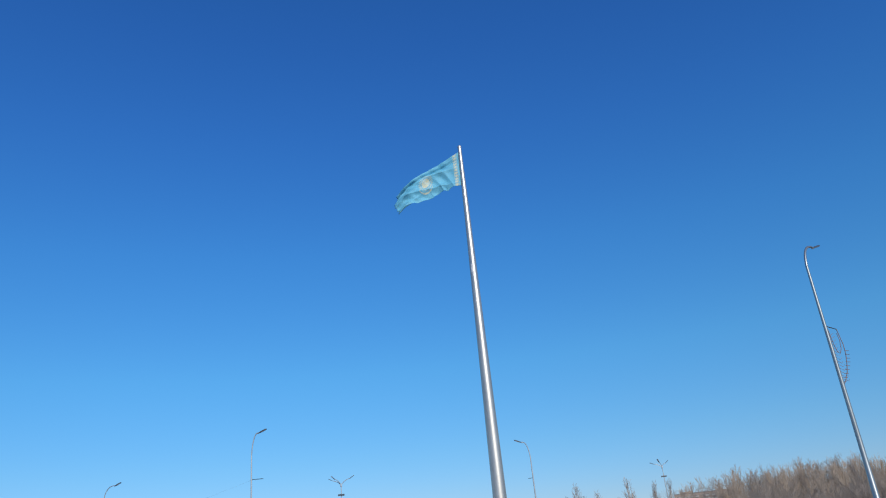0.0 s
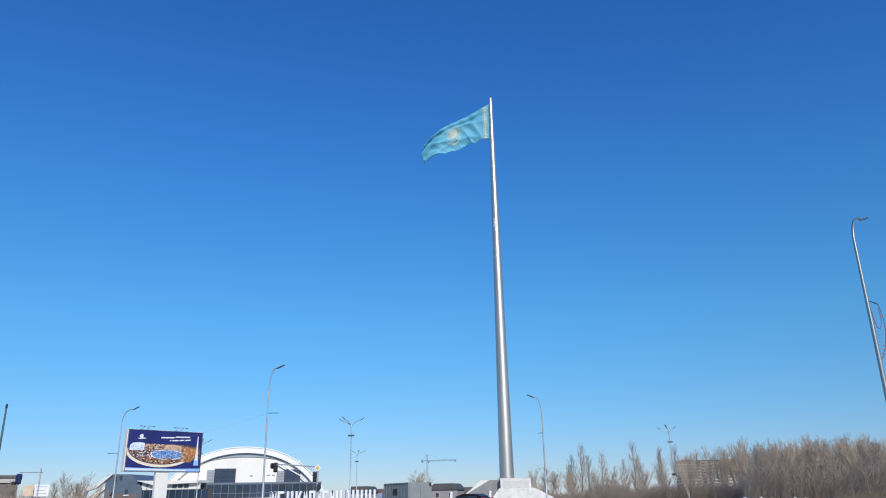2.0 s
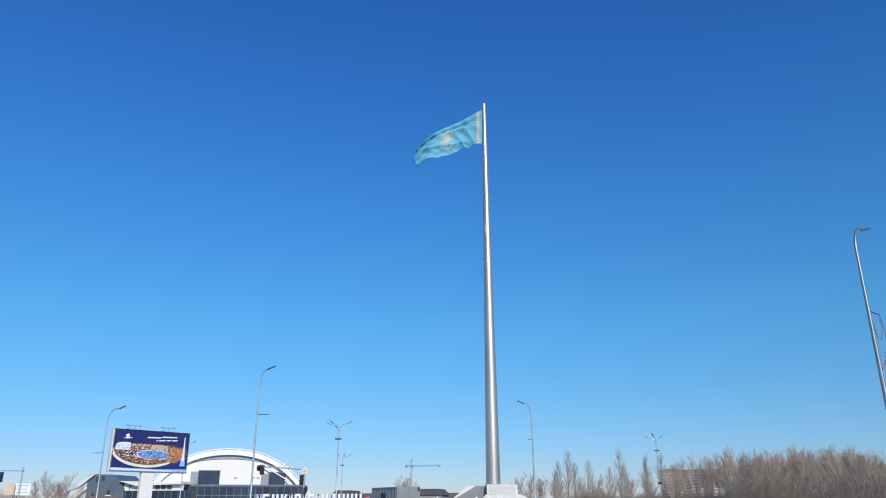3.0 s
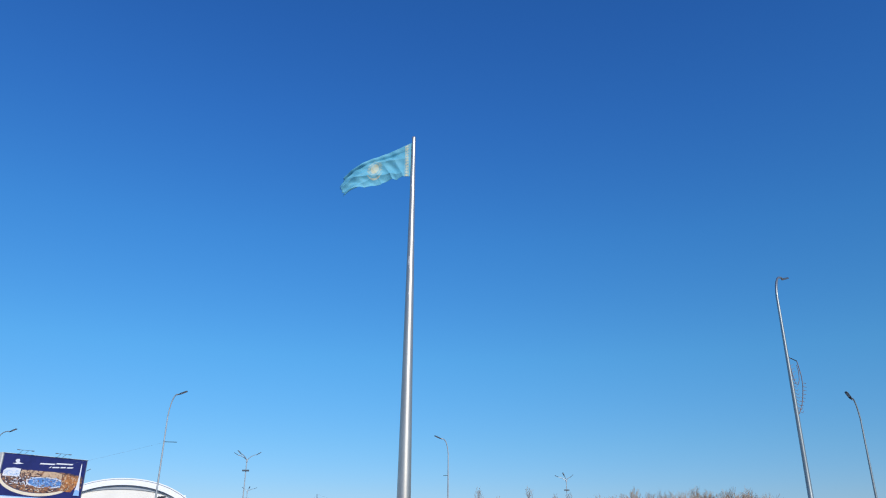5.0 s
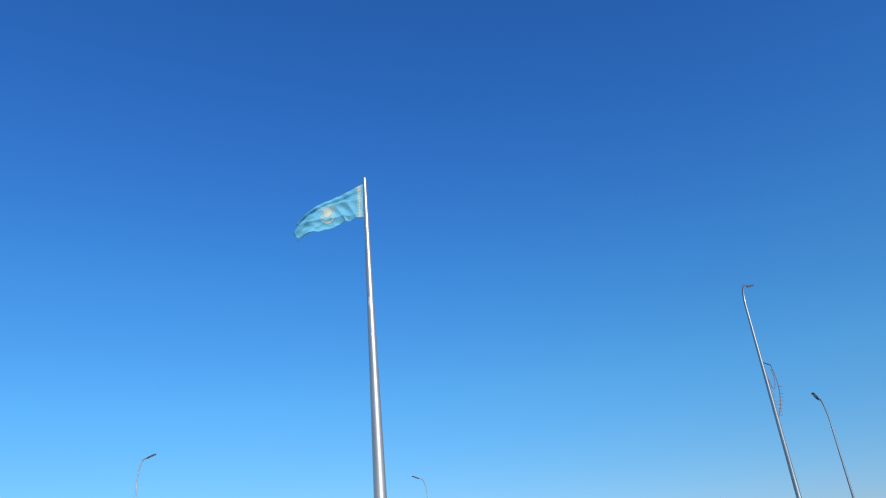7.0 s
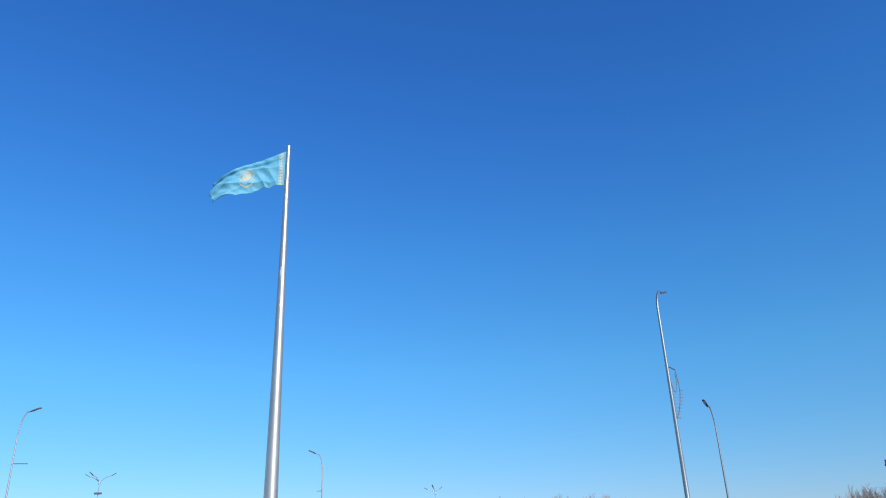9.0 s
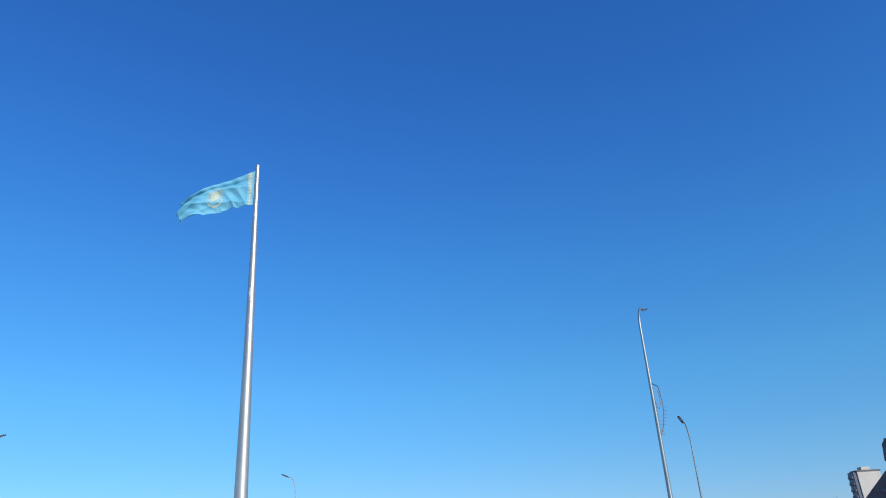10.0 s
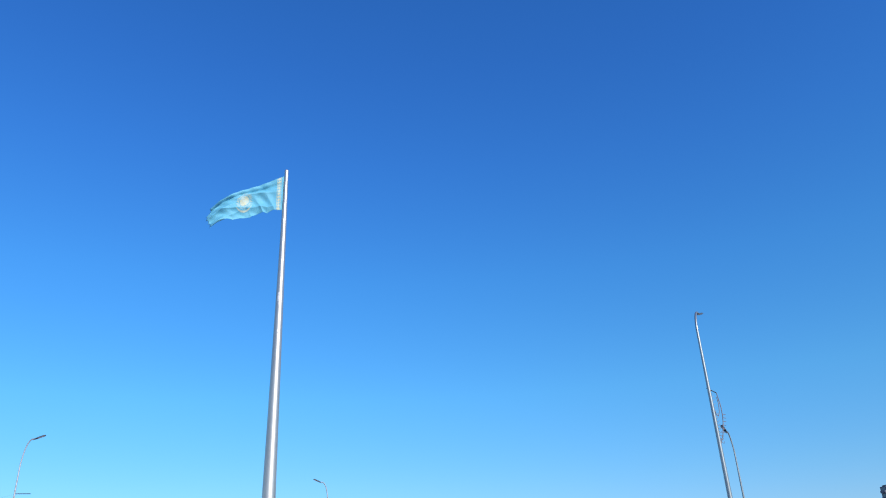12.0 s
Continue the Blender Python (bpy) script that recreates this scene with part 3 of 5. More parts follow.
def garland_frame(ob):
    """Wire frame of a dark light decoration on the mast."""
    s = [(0.08, 0.24, 7.22), (0.43, 0.24, 7.06)]
    part("garland_bar", bars((s, 0.015), n=6), CABLE, ob)
    outer = [(0.43, 0.24, 7.06), (0.47, 0.24, 6.80), (0.50, 0.24, 6.55), (0.49, 0.24, 6.25), (0.44, 0.24, 5.95), (0.36, 0.24, 5.65), (0.24, 0.24, 5.40), (0.12, 0.2, 5.28)]
    part("garland_hoop", bars((outer, 0.014), n=5), WIRE, ob, smooth=True)
    inner = [(0.17, 0.24, 7.08), (0.19, 0.24, 6.85), (0.22, 0.24, 6.55), (0.27, 0.24, 6.32), (0.33, 0.24, 6.28), (0.40, 0.24, 6.42), (0.43, 0.24, 6.7), (0.40, 0.24, 6.93)]
    part("garland_loop", bars((inner, 0.012), n=5), WIRE, ob, "thin reddish wire loop", smooth=True)
    for i in range(9):
        t = i / 8
        x, z = 0.50 - 0.36 * t ** 1.8, 6.35 - 0.95 * t
        part("garland_spike", bars(([(x - 0.02, 0.24, z), (x + 0.11, 0.24, z - 0.02)], 0.009), n=5), WIRE, ob)
    for z in (7.1, 6.2, 5.3):
        bm = bmesh.new()
        tube(bm, [(0, 0, z - 0.02), (0, 0, z + 0.02)], 0.062 - 0.005 * (z - 5.3), 12)
        part("clamp_band", bm, GALV, ob)
        part("clamp_arm", bars(([(0, 0, z), (0.16, 0.24, z)], 0.012), n=5), GALV, ob)
    for k in range(14):
        z = 7.0 - 0.115 * k
        part("garland_wire", bars(([(0.13, 0.24, z), (0.19 + 0.012 * k, 0.24, z - 0.12), (0.30 + 0.006 * k, 0.24, z - 0.05)], 0.007), n=4), WIRE, ob)


garland_frame(lamp_near)
street_lamp(27.15, 42.80, (-0.78, -0.35, 10.06), 8.5, "dark grey street lamp with a short bent arm", r0=0.085, r1=0.045, hood=0.75, sweep=0.2, rise=1.0, steel=GALV_SHADE)
street_lamp(-14.93, 48.0, (1.20, -0.25, 10.36), 8.7, "pale steel street lamp with a side bracket", 0.68, r0=0.070, r1=0.034, hood=0.8, sweep=0.09, bracket=(7.17, 0.82, -0.1))
street_lamp(-32.92, 63.0, (1.85, -0.6, 9.78), 8.5, "pale steel street lamp behind the billboard", 0.72, r0=0.078, r1=0.036, hood=0.8, sweep=0.09, bracket=(5.85, -0.95, 0))
street_lamp(4.11, 67.0, (-1.35, -0.5, 10.34), 8.8, "pale steel street lamp beside the snow heap", 0.72, r0=0.085, r1=0.045, hood=0.9, sweep=0.09, bracket=(6.98, -0.42, 0))


def triple_lamp(x, y, z_fork, tips, sign_z, label, low=None):
    """A mast that forks into three arms with lamp heads, and a small dark box below the fork."""
    ob = thing("triple_street_lamp", x, y, 0, 0, label, "street lamp", "three-armed street lamps")
    bm = bmesh.new()
    tube(bm, [(0, 0, z) for z in (0, 1.8, 1.85, 6, z_fork - 0.4, z_fork)], [0.12, 0.12, 0.085, 0.068, 0.052, 0.05], 12)
    part("mast", bm, GALV, ob, smooth=True)
    bm = bmesh.new()
    tube(bm, [(0, 0, z_fork - 0.25), (0, 0, z_fork - 0.1), (0, 0, z_fork + 0.12)], [0.09, 0.11, 0.08], 12)
    part("fork_collar", bm, GALV, ob, smooth=True)
    for tx, ty, tz in tips:
        tip = Vector((tx, ty, z_fork + tz))
        start = tip * 0.72 + Vector((0, 0, z_fork)) * 0.28
        bm = bmesh.new()
        tube(bm, arc_points((0, 0, z_fork), (tx * 0.3, ty * 0.3, z_fork + tz * 0.62), start, 6), [0.048, 0.047, 0.045, 0.043, 0.041, 0.039, 0.037], 8)
        part("arm", bm, GALV, ob, smooth=True)
        lamp_head(ob, start, tip - start, 0.82)
    part("sign_box", boxes((-0.42, 0.42, -0.16, -0.08, sign_z - 0.11, sign_z + 0.11), bevel=0.02), LAMP_BODY, ob, "small dark box on the mast")
    if low:
        part("loudspeaker_box", boxes((-0.25, 0.28, -0.2, 0.2, low - 0.16, low + 0.16), bevel=0.03), BLACK, ob, "small dark box low on the mast")
    return ob


triple_lamp(-19.07, 95.3, 10.75, [(-1.55, 0, 0.85), (-0.95, -0.8, 1.0), (1.65, 0, 1.0)], 9.53, "three-armed pale street lamp near the big letters")
triple_lamp(-30.77, 158.0, 10.75, [(-0.95, 0, 0.75), (0.2, 0.8, 0.9), (1.9, 0, 0.85)], 9.44, "three-armed street lamp far behind the letters")
triple_lamp(-49.0, 119.4, 10.5, [(-1.5, 0, 0.8), (0.6, -0.7, 0.9), (1.7, 0, 0.95)], 9.3, "three-armed street lamp before the sports hall")
triple_lamp(26.6, 121.5, 10.95, [(-1.75, 0, 0.75), (-0.55, -0.6, 1.0), (0.95, 0, 0.75)], 9.5, "three-armed street lamp at the edge of the woods", low=4.6)


def hanging_cable(a, b, sag, label):
    a, b = Vector(a), Vector(b)
    ob = thing("overhead_cable", a.x, a.y, a.z, 0, label, "cable")
    pts = [(a.lerp(b, i / 14) - a) - Vector((0, 0, sag * 4 * (i / 14) * (1 - i / 14))) for i in range(15)]
    part("cable", bars((pts, 0.003), n=5), GALV, ob)


hanging_cable((-14.86, 48.0, 7.16), (-32.92, 63.0, 5.95), 0.22, "thin cable strung between two street lamps")


def dark_post():
    ob = thing("lighting_post", -21.25, 30.85, 0, 0, "dark straight steel post with a small cap", "post")
    bm = bmesh.new()
    tube(bm, [(0, 0, z) for z in (0, 1.2, 1.25, 3.5, 5.75)], [0.08, 0.08, 0.060, 0.050, 0.038], 12)
    part("shaft", bm, GALV_DARK, ob, smooth=True)
    bm = bmesh.new()
    tube(bm, [(0, 0, 5.72), (0, 0, 5.76), (0, 0, 5.86), (0, 0, 5.9)], [0.042, 0.05, 0.05, 0.03], 12)
    part("cap", bm, BLACK, ob)
    part("base_plate", boxes((-0.2, 0.2, -0.2, 0.2, 0, 0.05)), GALV_DARK, ob)


dark_post()


# ---- billboard ----
def billboard():
    a, b = Vector((-27.32, 53.7)), Vector((-23.54, 58.28))
    mid = (a + b) / 2
    turn = math.degrees(math.atan2(b.y - a.y, b.x - a.x))
    ob = thing("billboard", mid.x, mid.y, 0, turn, "large billboard with a navy city-night poster on a white post", "billboard")
    w, z0, z1 = 2.97, 3.97, 6.93
    part("casing", boxes((-w - 0.06, w + 0.06, 0.02, 0.42, z0 - 0.08, z1 + 0.05), bevel=0.02), WHITE_GLOSS, ob)
    for d in ((-w - 0.08, w + 0.08, -0.05, 0.02, z1, z1 + 0.03), (-w - 0.08, w + 0.08, -0.05, 0.02, z0 - 0.05, z0), (-w - 0.04, -w, -0.05, 0.02, z0 - 0.05, z1 + 0.03), (w, w + 0.04, -0.05, 0.02, z0 - 0.05, z1 + 0.03)):
        part("frame_rail", boxes(d), FRAME, ob)
    part("end_cap", boxes((-w - 0.12, -w - 0.07, 0.0, 0.42, z0 - 0.08, z1 + 0.05), bevel=0.02), WHITE, ob, "pale end cap")
    part("post", boxes((-0.52, 0.48, 0.05, 0.40, 0, z0 - 0.08), bevel=0.03), WHITE, ob, "white rectangular post")
    part("footing", boxes((-1.2, 1.2, -0.6, 1.0, -0.2, 0.35), bevel=0.04), PAVING, ob)
    poster = part("poster", boxes((-w, w, -0.012, 0.022, z0, z1)), POSTER, ob, "navy poster with a city at night")

    def p(u, v):
        return (-w + 2 * w * u, z0 + (z1 - z0) * v)

    def flat(name, poly, layer, mat, label=""):
        y1 = -0.013 - 0.006 * layer
        part(name, prism([p(u, v) for u, v in poly], y1 - 0.004, y1), mat, poster, label)

    def ellipse(cu, cv, ru, rv, a0=0, a1=360, n=28):
        return [(cu + ru * math.cos(radians(a0 + (a1 - a0) * i / n)), cv + rv * math.sin(radians(a0 + (a1 - a0) * i / n))) for i in range(n + (0 if a1 - a0 == 360 else 1))]

    def speckle(name, mat, count, u0, u1, v0, v1, du, dv, layer, seed, label=""):
        """Many small printed shapes of one colour, in one mesh."""
        rnd = random.Random(seed)
        bm = bmesh.new()
        for k in range(int(count * 1.7)):
            u, v = rnd.uniform(u0, u1), rnd.uniform(v0, v1)
            if ((u - 0.47) / 0.44) ** 2 + ((v - 0.53) / 0.34) ** 2 > 1 and not (u > 0.62 and 0.28 < v < 0.64):
                continue
            a, b = du * rnd.uniform(0.2, 0.9), dv * rnd.uniform(0.2, 0.9)
            y1 = -0.013 - 0.006 * layer - 0.0008 * (k % 6)
            lean = rnd.uniform(-0.4, 0.4) * a
            prism([p(u - a, v - b), p(u + a, v - b + lean), p(u + a * 0.9, v + b + lean), p(u - a, v + b)], y1 - 0.003, y1, bm)
        tagged(part(name, bm, mat, poster), label, kind="stuff")

    flat("lower_stripe", [(0.0, 0.0), (1, 0.0), (1, 0.075), (0.6, 0.055), (0, 0.075)], 0, LIGHTBLUE, "light blue stripe")
    flat("lower_stripe", [(0.0, 0.012), (0.8, 0.006), (0.8, 0.03), (0, 0.055)], 1, PRINT_WHITE, "white stripe")
    rim = ellipse(0.44, 0.50, 0.455, 0.41, 178, 330) + ellipse(0.45, 0.53, 0.44, 0.375, 330, 178)
    flat("arc_band", rim, 2, CREAM, "cream arc")
    flat("city_picture", ellipse(0.47, 0.53, 0.455, 0.365, 176, 350) + [(0.985, 0.30), (0.985, 0.60), (0.8, 0.66), (0.52, 0.67), (0.2, 0.66), (0.02, 0.55)], 1, PRINT_DARK, "picture of a city at night")
    flat("printed_hall", [(0.025, 0.50), (0.215, 0.51), (0.22, 0.68), (0.15, 0.695), (0.06, 0.675), (0.03, 0.62)], 2, PRINT_WHITE, "white printed hall")
    flat("printed_facade", [(0.47, 0.52), (0.72, 0.50), (0.72, 0.63), (0.62, 0.665), (0.5, 0.655)], 2, PRINT_SAND, "sand-coloured printed facade")
    flat("printed_facade", [(0.71, 0.24), (0.86, 0.22), (0.93, 0.42), (0.93, 0.58), (0.76, 0.62), (0.72, 0.5)], 2, PRINT_ORANGE, "orange-brown printed facade")
    flat("printed_river", ellipse(0.53, 0.405, 0.205, 0.105), 3, PRINT_BLUE, "blue lit square in the print")
    flat("printed_rim", ellipse(0.53, 0.405, 0.225, 0.13), 2, PRINT_WHITE, "pale ring round the printed square")
    speckle("hall_windows", LIGHTBLUE, 26, 0.04, 0.21, 0.52, 0.64, 0.010, 0.010, 3, 1)
    speckle("printed_roofs", PRINT_SAND, 40, 0.23, 0.47, 0.54, 0.66, 0.016, 0.018, 3, 2, "yellowish printed roofs")
    speckle("printed_houses", PRINT_ORANGE, 46, 0.20, 0.62, 0.19, 0.34, 0.015, 0.020, 3, 3, "orange printed houses")
    speckle("printed_houses", PRINT_SAND, 30, 0.72, 0.94, 0.24, 0.60, 0.010, 0.030, 4, 4, "sand-coloured printed houses")
    speckle("printed_houses", PRINT_WHITE, 40, 0.06, 0.33, 0.30, 0.52, 0.011, 0.016, 4, 5, "white printed houses")
    speckle("printed_shadows", PRINT_DARK, 40, 0.10, 0.72, 0.20, 0.56, 0.010, 0.022, 5, 6)
    speckle("printed_water", LIGHTBLUE, 44, 0.34, 0.72, 0.31, 0.52, 0.018, 0.010, 5, 7, "light blue printed glints")
    speckle("printed_lights", PRINT_WHITE, 34, 0.36, 0.72, 0.30, 0.52, 0.013, 0.007, 6, 8, "white printed lights")
    speckle("printed_lights", CREAM, 30, 0.24, 0.74, 0.17, 0.26, 0.016, 0.010, 6, 9, "cream printed lights")
    speckle("printed_windows", PRINT_DARK, 44, 0.48, 0.93, 0.30, 0.63, 0.005, 0.012, 6, 10)
    flat("tower_line", [(0.905, 0.22), (0.965, 0.22), (0.950, 0.5), (0.943, 0.90), (0.933, 0.90), (0.926, 0.5)], 8, PRINT_WHITE, "white printed tower")
    flat("tower_foot", [(0.895, 0.15), (0.97, 0.15), (0.965, 0.27), (0.91, 0.29)], 9, LIGHTBLUE)
    # the unreadable slanting script becomes bars, the mark above the city a plain shape
    for u0, u1, v in ((0.42, 0.60, 0.815), (0.615, 0.82, 0.845), (0.54, 0.56, 0.745), (0.575, 0.66, 0.75), (0.675, 0.74, 0.762), (0.755, 0.83, 0.77)):
        flat("script_bar", [(u0, v), (u1, v + 0.01), (u1 + 0.012, v + 0.042), (u0 + 0.012, v + 0.032)], 3, PRINT_WHITE)
    flat("printed_mark", [(0.11, 0.79), (0.155, 0.805), (0.135, 0.86), (0.155, 0.89), (0.178, 0.90), (0.19, 0.87), (0.185, 0.82), (0.235, 0.80), (0.19, 0.785), (0.15, 0.775)], 3, PRINT_WHITE, "pale winged mark")
    for cx in (-1.75, 0.95):
        lamp = part("floodlight_bracket", bars(([(cx - 0.55, -0.35, z1 + 0.27), (cx + 0.55, -0.35, z1 + 0.27)], 0.013), ([(cx - 0.2, 0.2, z1 + 0.02), (cx - 0.2, -0.35, z1 + 0.27)], 0.016), ([(cx + 0.2, 0.2, z1 + 0.02), (cx + 0.2, -0.35, z1 + 0.27)], 0.016), n=6), FRAME, ob, "thin floodlight bracket")
        for dx in (-0.58, 0.40):
            part("floodlight", boxes((cx + dx, cx + dx + 0.16, -0.44, -0.30, z1 + 0.23, z1 + 0.29), bevel=0.02), FRAME, lamp)


billboard()


# ---- the arched hall ----
def hall():
    ob = thing("arched_sports_hall", -48.6, 140, 0, 18, "white arched sports hall with dark glass boxes and glazed base", "building")

    def arch(dx):
        return 11.55 - 0.022 * dx * dx - 0.00007 * dx ** 4

    xs = [-14.4 + 28.8 * i / 44 for i in range(45)]
    wall = [(x, arch(x) - 0.9) for x in xs]
    part("front_wall", prism([(-14.4, 0)] + wall + [(14.4, 0)], 0.5, 0.9), WHITE, ob)
    rim = [(x * 1.0, arch(x)) for x in xs] + [(x * 0.985, arch(x) - 1.0) for x in reversed(xs)]
    part("arch_rim", prism(rim, -0.3, 3.2), WHITE_GLOSS, ob, "white curved roof edge")
    lip = [(x * 1.015, arch(x) + 0.16) for x in xs] + [(x * 1.01, arch(x) - 0.02) for x in reversed(xs)]
    part("roof_lip", prism(lip, -0.45, 3.2), WHITE_GLOSS, ob)
    roof = [(x * 1.005, arch(x) + 0.02) for x in xs] + [(x, arch(x) - 0.35) for x in reversed(xs)]
    part("vault_roof", prism(roof, 3.2, 28), WHITE, ob)
    part("rear_wall", prism([(-14.4, 0)] + wall + [(14.4, 0)], 27, 27.4), WHITE, ob)
    # the shade in the recess below the rim, put in as a grey crescent
    inner = [x for x in xs if -8.6 <= x <= 8.8]
    cres = [(x, arch(x) - 1.0) for x in inner] + [(x, arch(x) - 1.0 - 0.7 * max(0.03, 1 - (x / 8.9) ** 2)) for x in reversed(inner)]
    part("crescent_window", prism(cres, 0.3, 0.5), SOFFIT, ob, "grey crescent standing for shade under the arch")
    part("tie_beam", bars(([(5.5, -0.4, 9.0), (10.5, -0.4, 6.2), (13.6, -0.4, 3.6)], 0.12)), WHITE_GLOSS, ob)
    # two projecting dark glass boxes, each with a pale flank
    for x0, x1, z1 in ((-5.4, -1.6, 7.65), (7.35, 10.35, 7.42)):
        bx = part("glass_box", boxes((x0, x1, -0.2, 1.7, 2.2, z1), bevel=0.03), GLASS_DARK, ob, "dark tinted glass box")
        part("flank_panel", boxes((x0 - 1.35, x0 - 0.02, -0.1, 0.5, 4.5, z1 - 0.15)), SOFFIT, bx, "pale grey louvred flank")
        for k in range(5):
            z = 4.7 + k * (z1 - 4.9) / 5
            part("louvre", boxes((x0 - 1.37, x0 - 0.04, -0.16, -0.08, z, z + 0.16)), FAR_WALL, bx)
        part("box_roof_trim", boxes((x0 - 0.05, x1 + 0.05, -0.25, 1.7, z1, z1 + 0.12)), FRAME, bx)
        n = 4
        for k in range(1, n):
            x = x0 + (x1 - x0) * k / n
            part("mullion", boxes((x - 0.02, x + 0.02, -0.23, -0.2, 2.2, z1)), NAVY, bx)
        for z in (3.4, 4.6, 5.8, 6.6):
            part("transom", boxes((x0, x1, -0.23, -0.2, z - 0.02, z + 0.02)), NAVY, bx)
    # the glazed ground floor
    x = -17.0
    while x < 14.2:
        part("glazing_bay", boxes((x + 0.04, x + 1.26, -0.6, -0.5, 0.4, 4.85)), GLASS_DARK, ob)
        part("mullion", boxes((x - 0.04, x + 0.04, -0.66, -0.45, 0.2, 5.0)), CLAD, ob)
        x += 1.3
    for z in (0.3, 1.8, 3.3, 4.85):
        part("transom", boxes((-17, 14.3, -0.64, -0.46, z - 0.05, z + 0.05)), CLAD, ob)
    part("floor_band", boxes((-17.1, 14.4, -0.75, 1.6, 4.9, 5.2)), CLAD, ob)
    part("ground_floor_core", boxes((-17, 14.2, -0.4, 20, 0, 4.9)), BROWN_CLAD, ob)
    part("entrance_canopy", boxes((-4.5, 5.5, -4.2, -0.7, 2.05, 2.4), bevel=0.05), WHITE_GLOSS, ob, "white entrance canopy")
    for cx in (-4.1, 5.1):
        part("canopy_post", bars(([(cx, -3.9, 0), (cx, -3.9, 2.05)], 0.09)), WHITE_GLOSS, ob)
    for sx, sz in ((1.0, 6.3), (4.2, 6.35), (5.1, 6.35)):
        part("wall_sign", boxes((sx, sx + 0.5, 0.42, 0.5, sz, sz + 0.24)), SOFFIT, ob)
    part("roof_vent", boxes((9.2, 10.4, 4, 5, 8.9, 9.3)), WHITE_GLOSS, ob)


def hall_wing():
    ob = thing("hall_side_wing", -66, 134, 0, 0, "blue-grey angular side wing with white sweeping roof fins", "building")
    part("angled_block", prism([(-6.4, 0), (-6.4, 6.6), (-5.9, 7.0), (-1.8, 6.9), (-0.2, 5.6), (0.6, 4.4), (0.9, 0)], 0, 9), CLAD, ob)
    part("lower_cladding", boxes((-5.2, -0.1, -0.08, 0.0, 0.2, 3.6)), BROWN_CLAD, ob, "brownish lower cladding")
    for x, z in ((-4.9, 5.6), (-3.9, 5.8), (-2.6, 3.4), (-5.5, 3.1)):
        win = part("window", boxes((x, x + 0.75, -0.1, -0.02, z, z + 0.95)), FRAME, ob)
        part("pane", boxes((x + 0.07, x + 0.68, -0.12, -0.09, z + 0.07, z + 0.88)), PANE, win)
    part("window_sill", boxes((-2.7, -1.7, -0.2, 0, 3.2, 3.36)), WHITE_GLOSS, ob)
    fin = [(-12.0, 3.4), (-10.5, 4.2), (-8.0, 5.2), (-6.4, 6.3), (-5.2, 7.1), (-5.0, 6.9), (-6.2, 5.9), (-7.8, 4.6), (-9.6, 4.1), (-10.2, 2.2), (-10.3, 0), (-11.3, 0), (-11.2, 2.4)]
    part("sweeping_fin", prism(fin, -0.6, 0.4), WHITE, ob, "white sweeping roof fin")
    part("second_fin", prism([(-9.8, 0), (-9.4, 3.2), (-7.2, 4.9), (-6.5, 5.4), (-6.5, 4.6), (-8.6, 2.8), (-8.9, 0)], 0.6, 1.4), WHITE, ob, "white sweeping roof fin")
    part("link_roof", prism([(-0.2, 5.75), (3.0, 4.9), (11.4, 5.2), (11.4, 5.65), (4, 5.65)], -0.8, 6), WHITE, ob, "white link roof")
    part("link_wall", boxes((0.4, 11.3, 0.2, 0.6, 4.1, 5.3)), WHITE, ob)
    for k in range(3):
        x = 6.2 + k * 1.1
        win = part("window", boxes((x, x + 0.85, 0.1, 0.2, 4.35, 5.0)), FRAME, ob)
        part("pane", boxes((x + 0.06, x + 0.79, 0.07, 0.11, 4.41, 4.94)), PANE, win)
    x = 1.0
    while x < 12.2:
        part("glazing_bay", boxes((x + 0.04, x + 1.16, 0.0, 0.1, 0.4, 4.05)), GLASS_DARK, ob)
        part("mullion", boxes((x - 0.04, x + 0.04, -0.08, 0.12, 0.2, 4.1)), FRAME, ob)
        x += 1.2
    part("link_core", boxes((0.9, 12.3, 0.6, 7, 0, 4.1)), BROWN_CLAD, ob)


hall()
hall_wing()


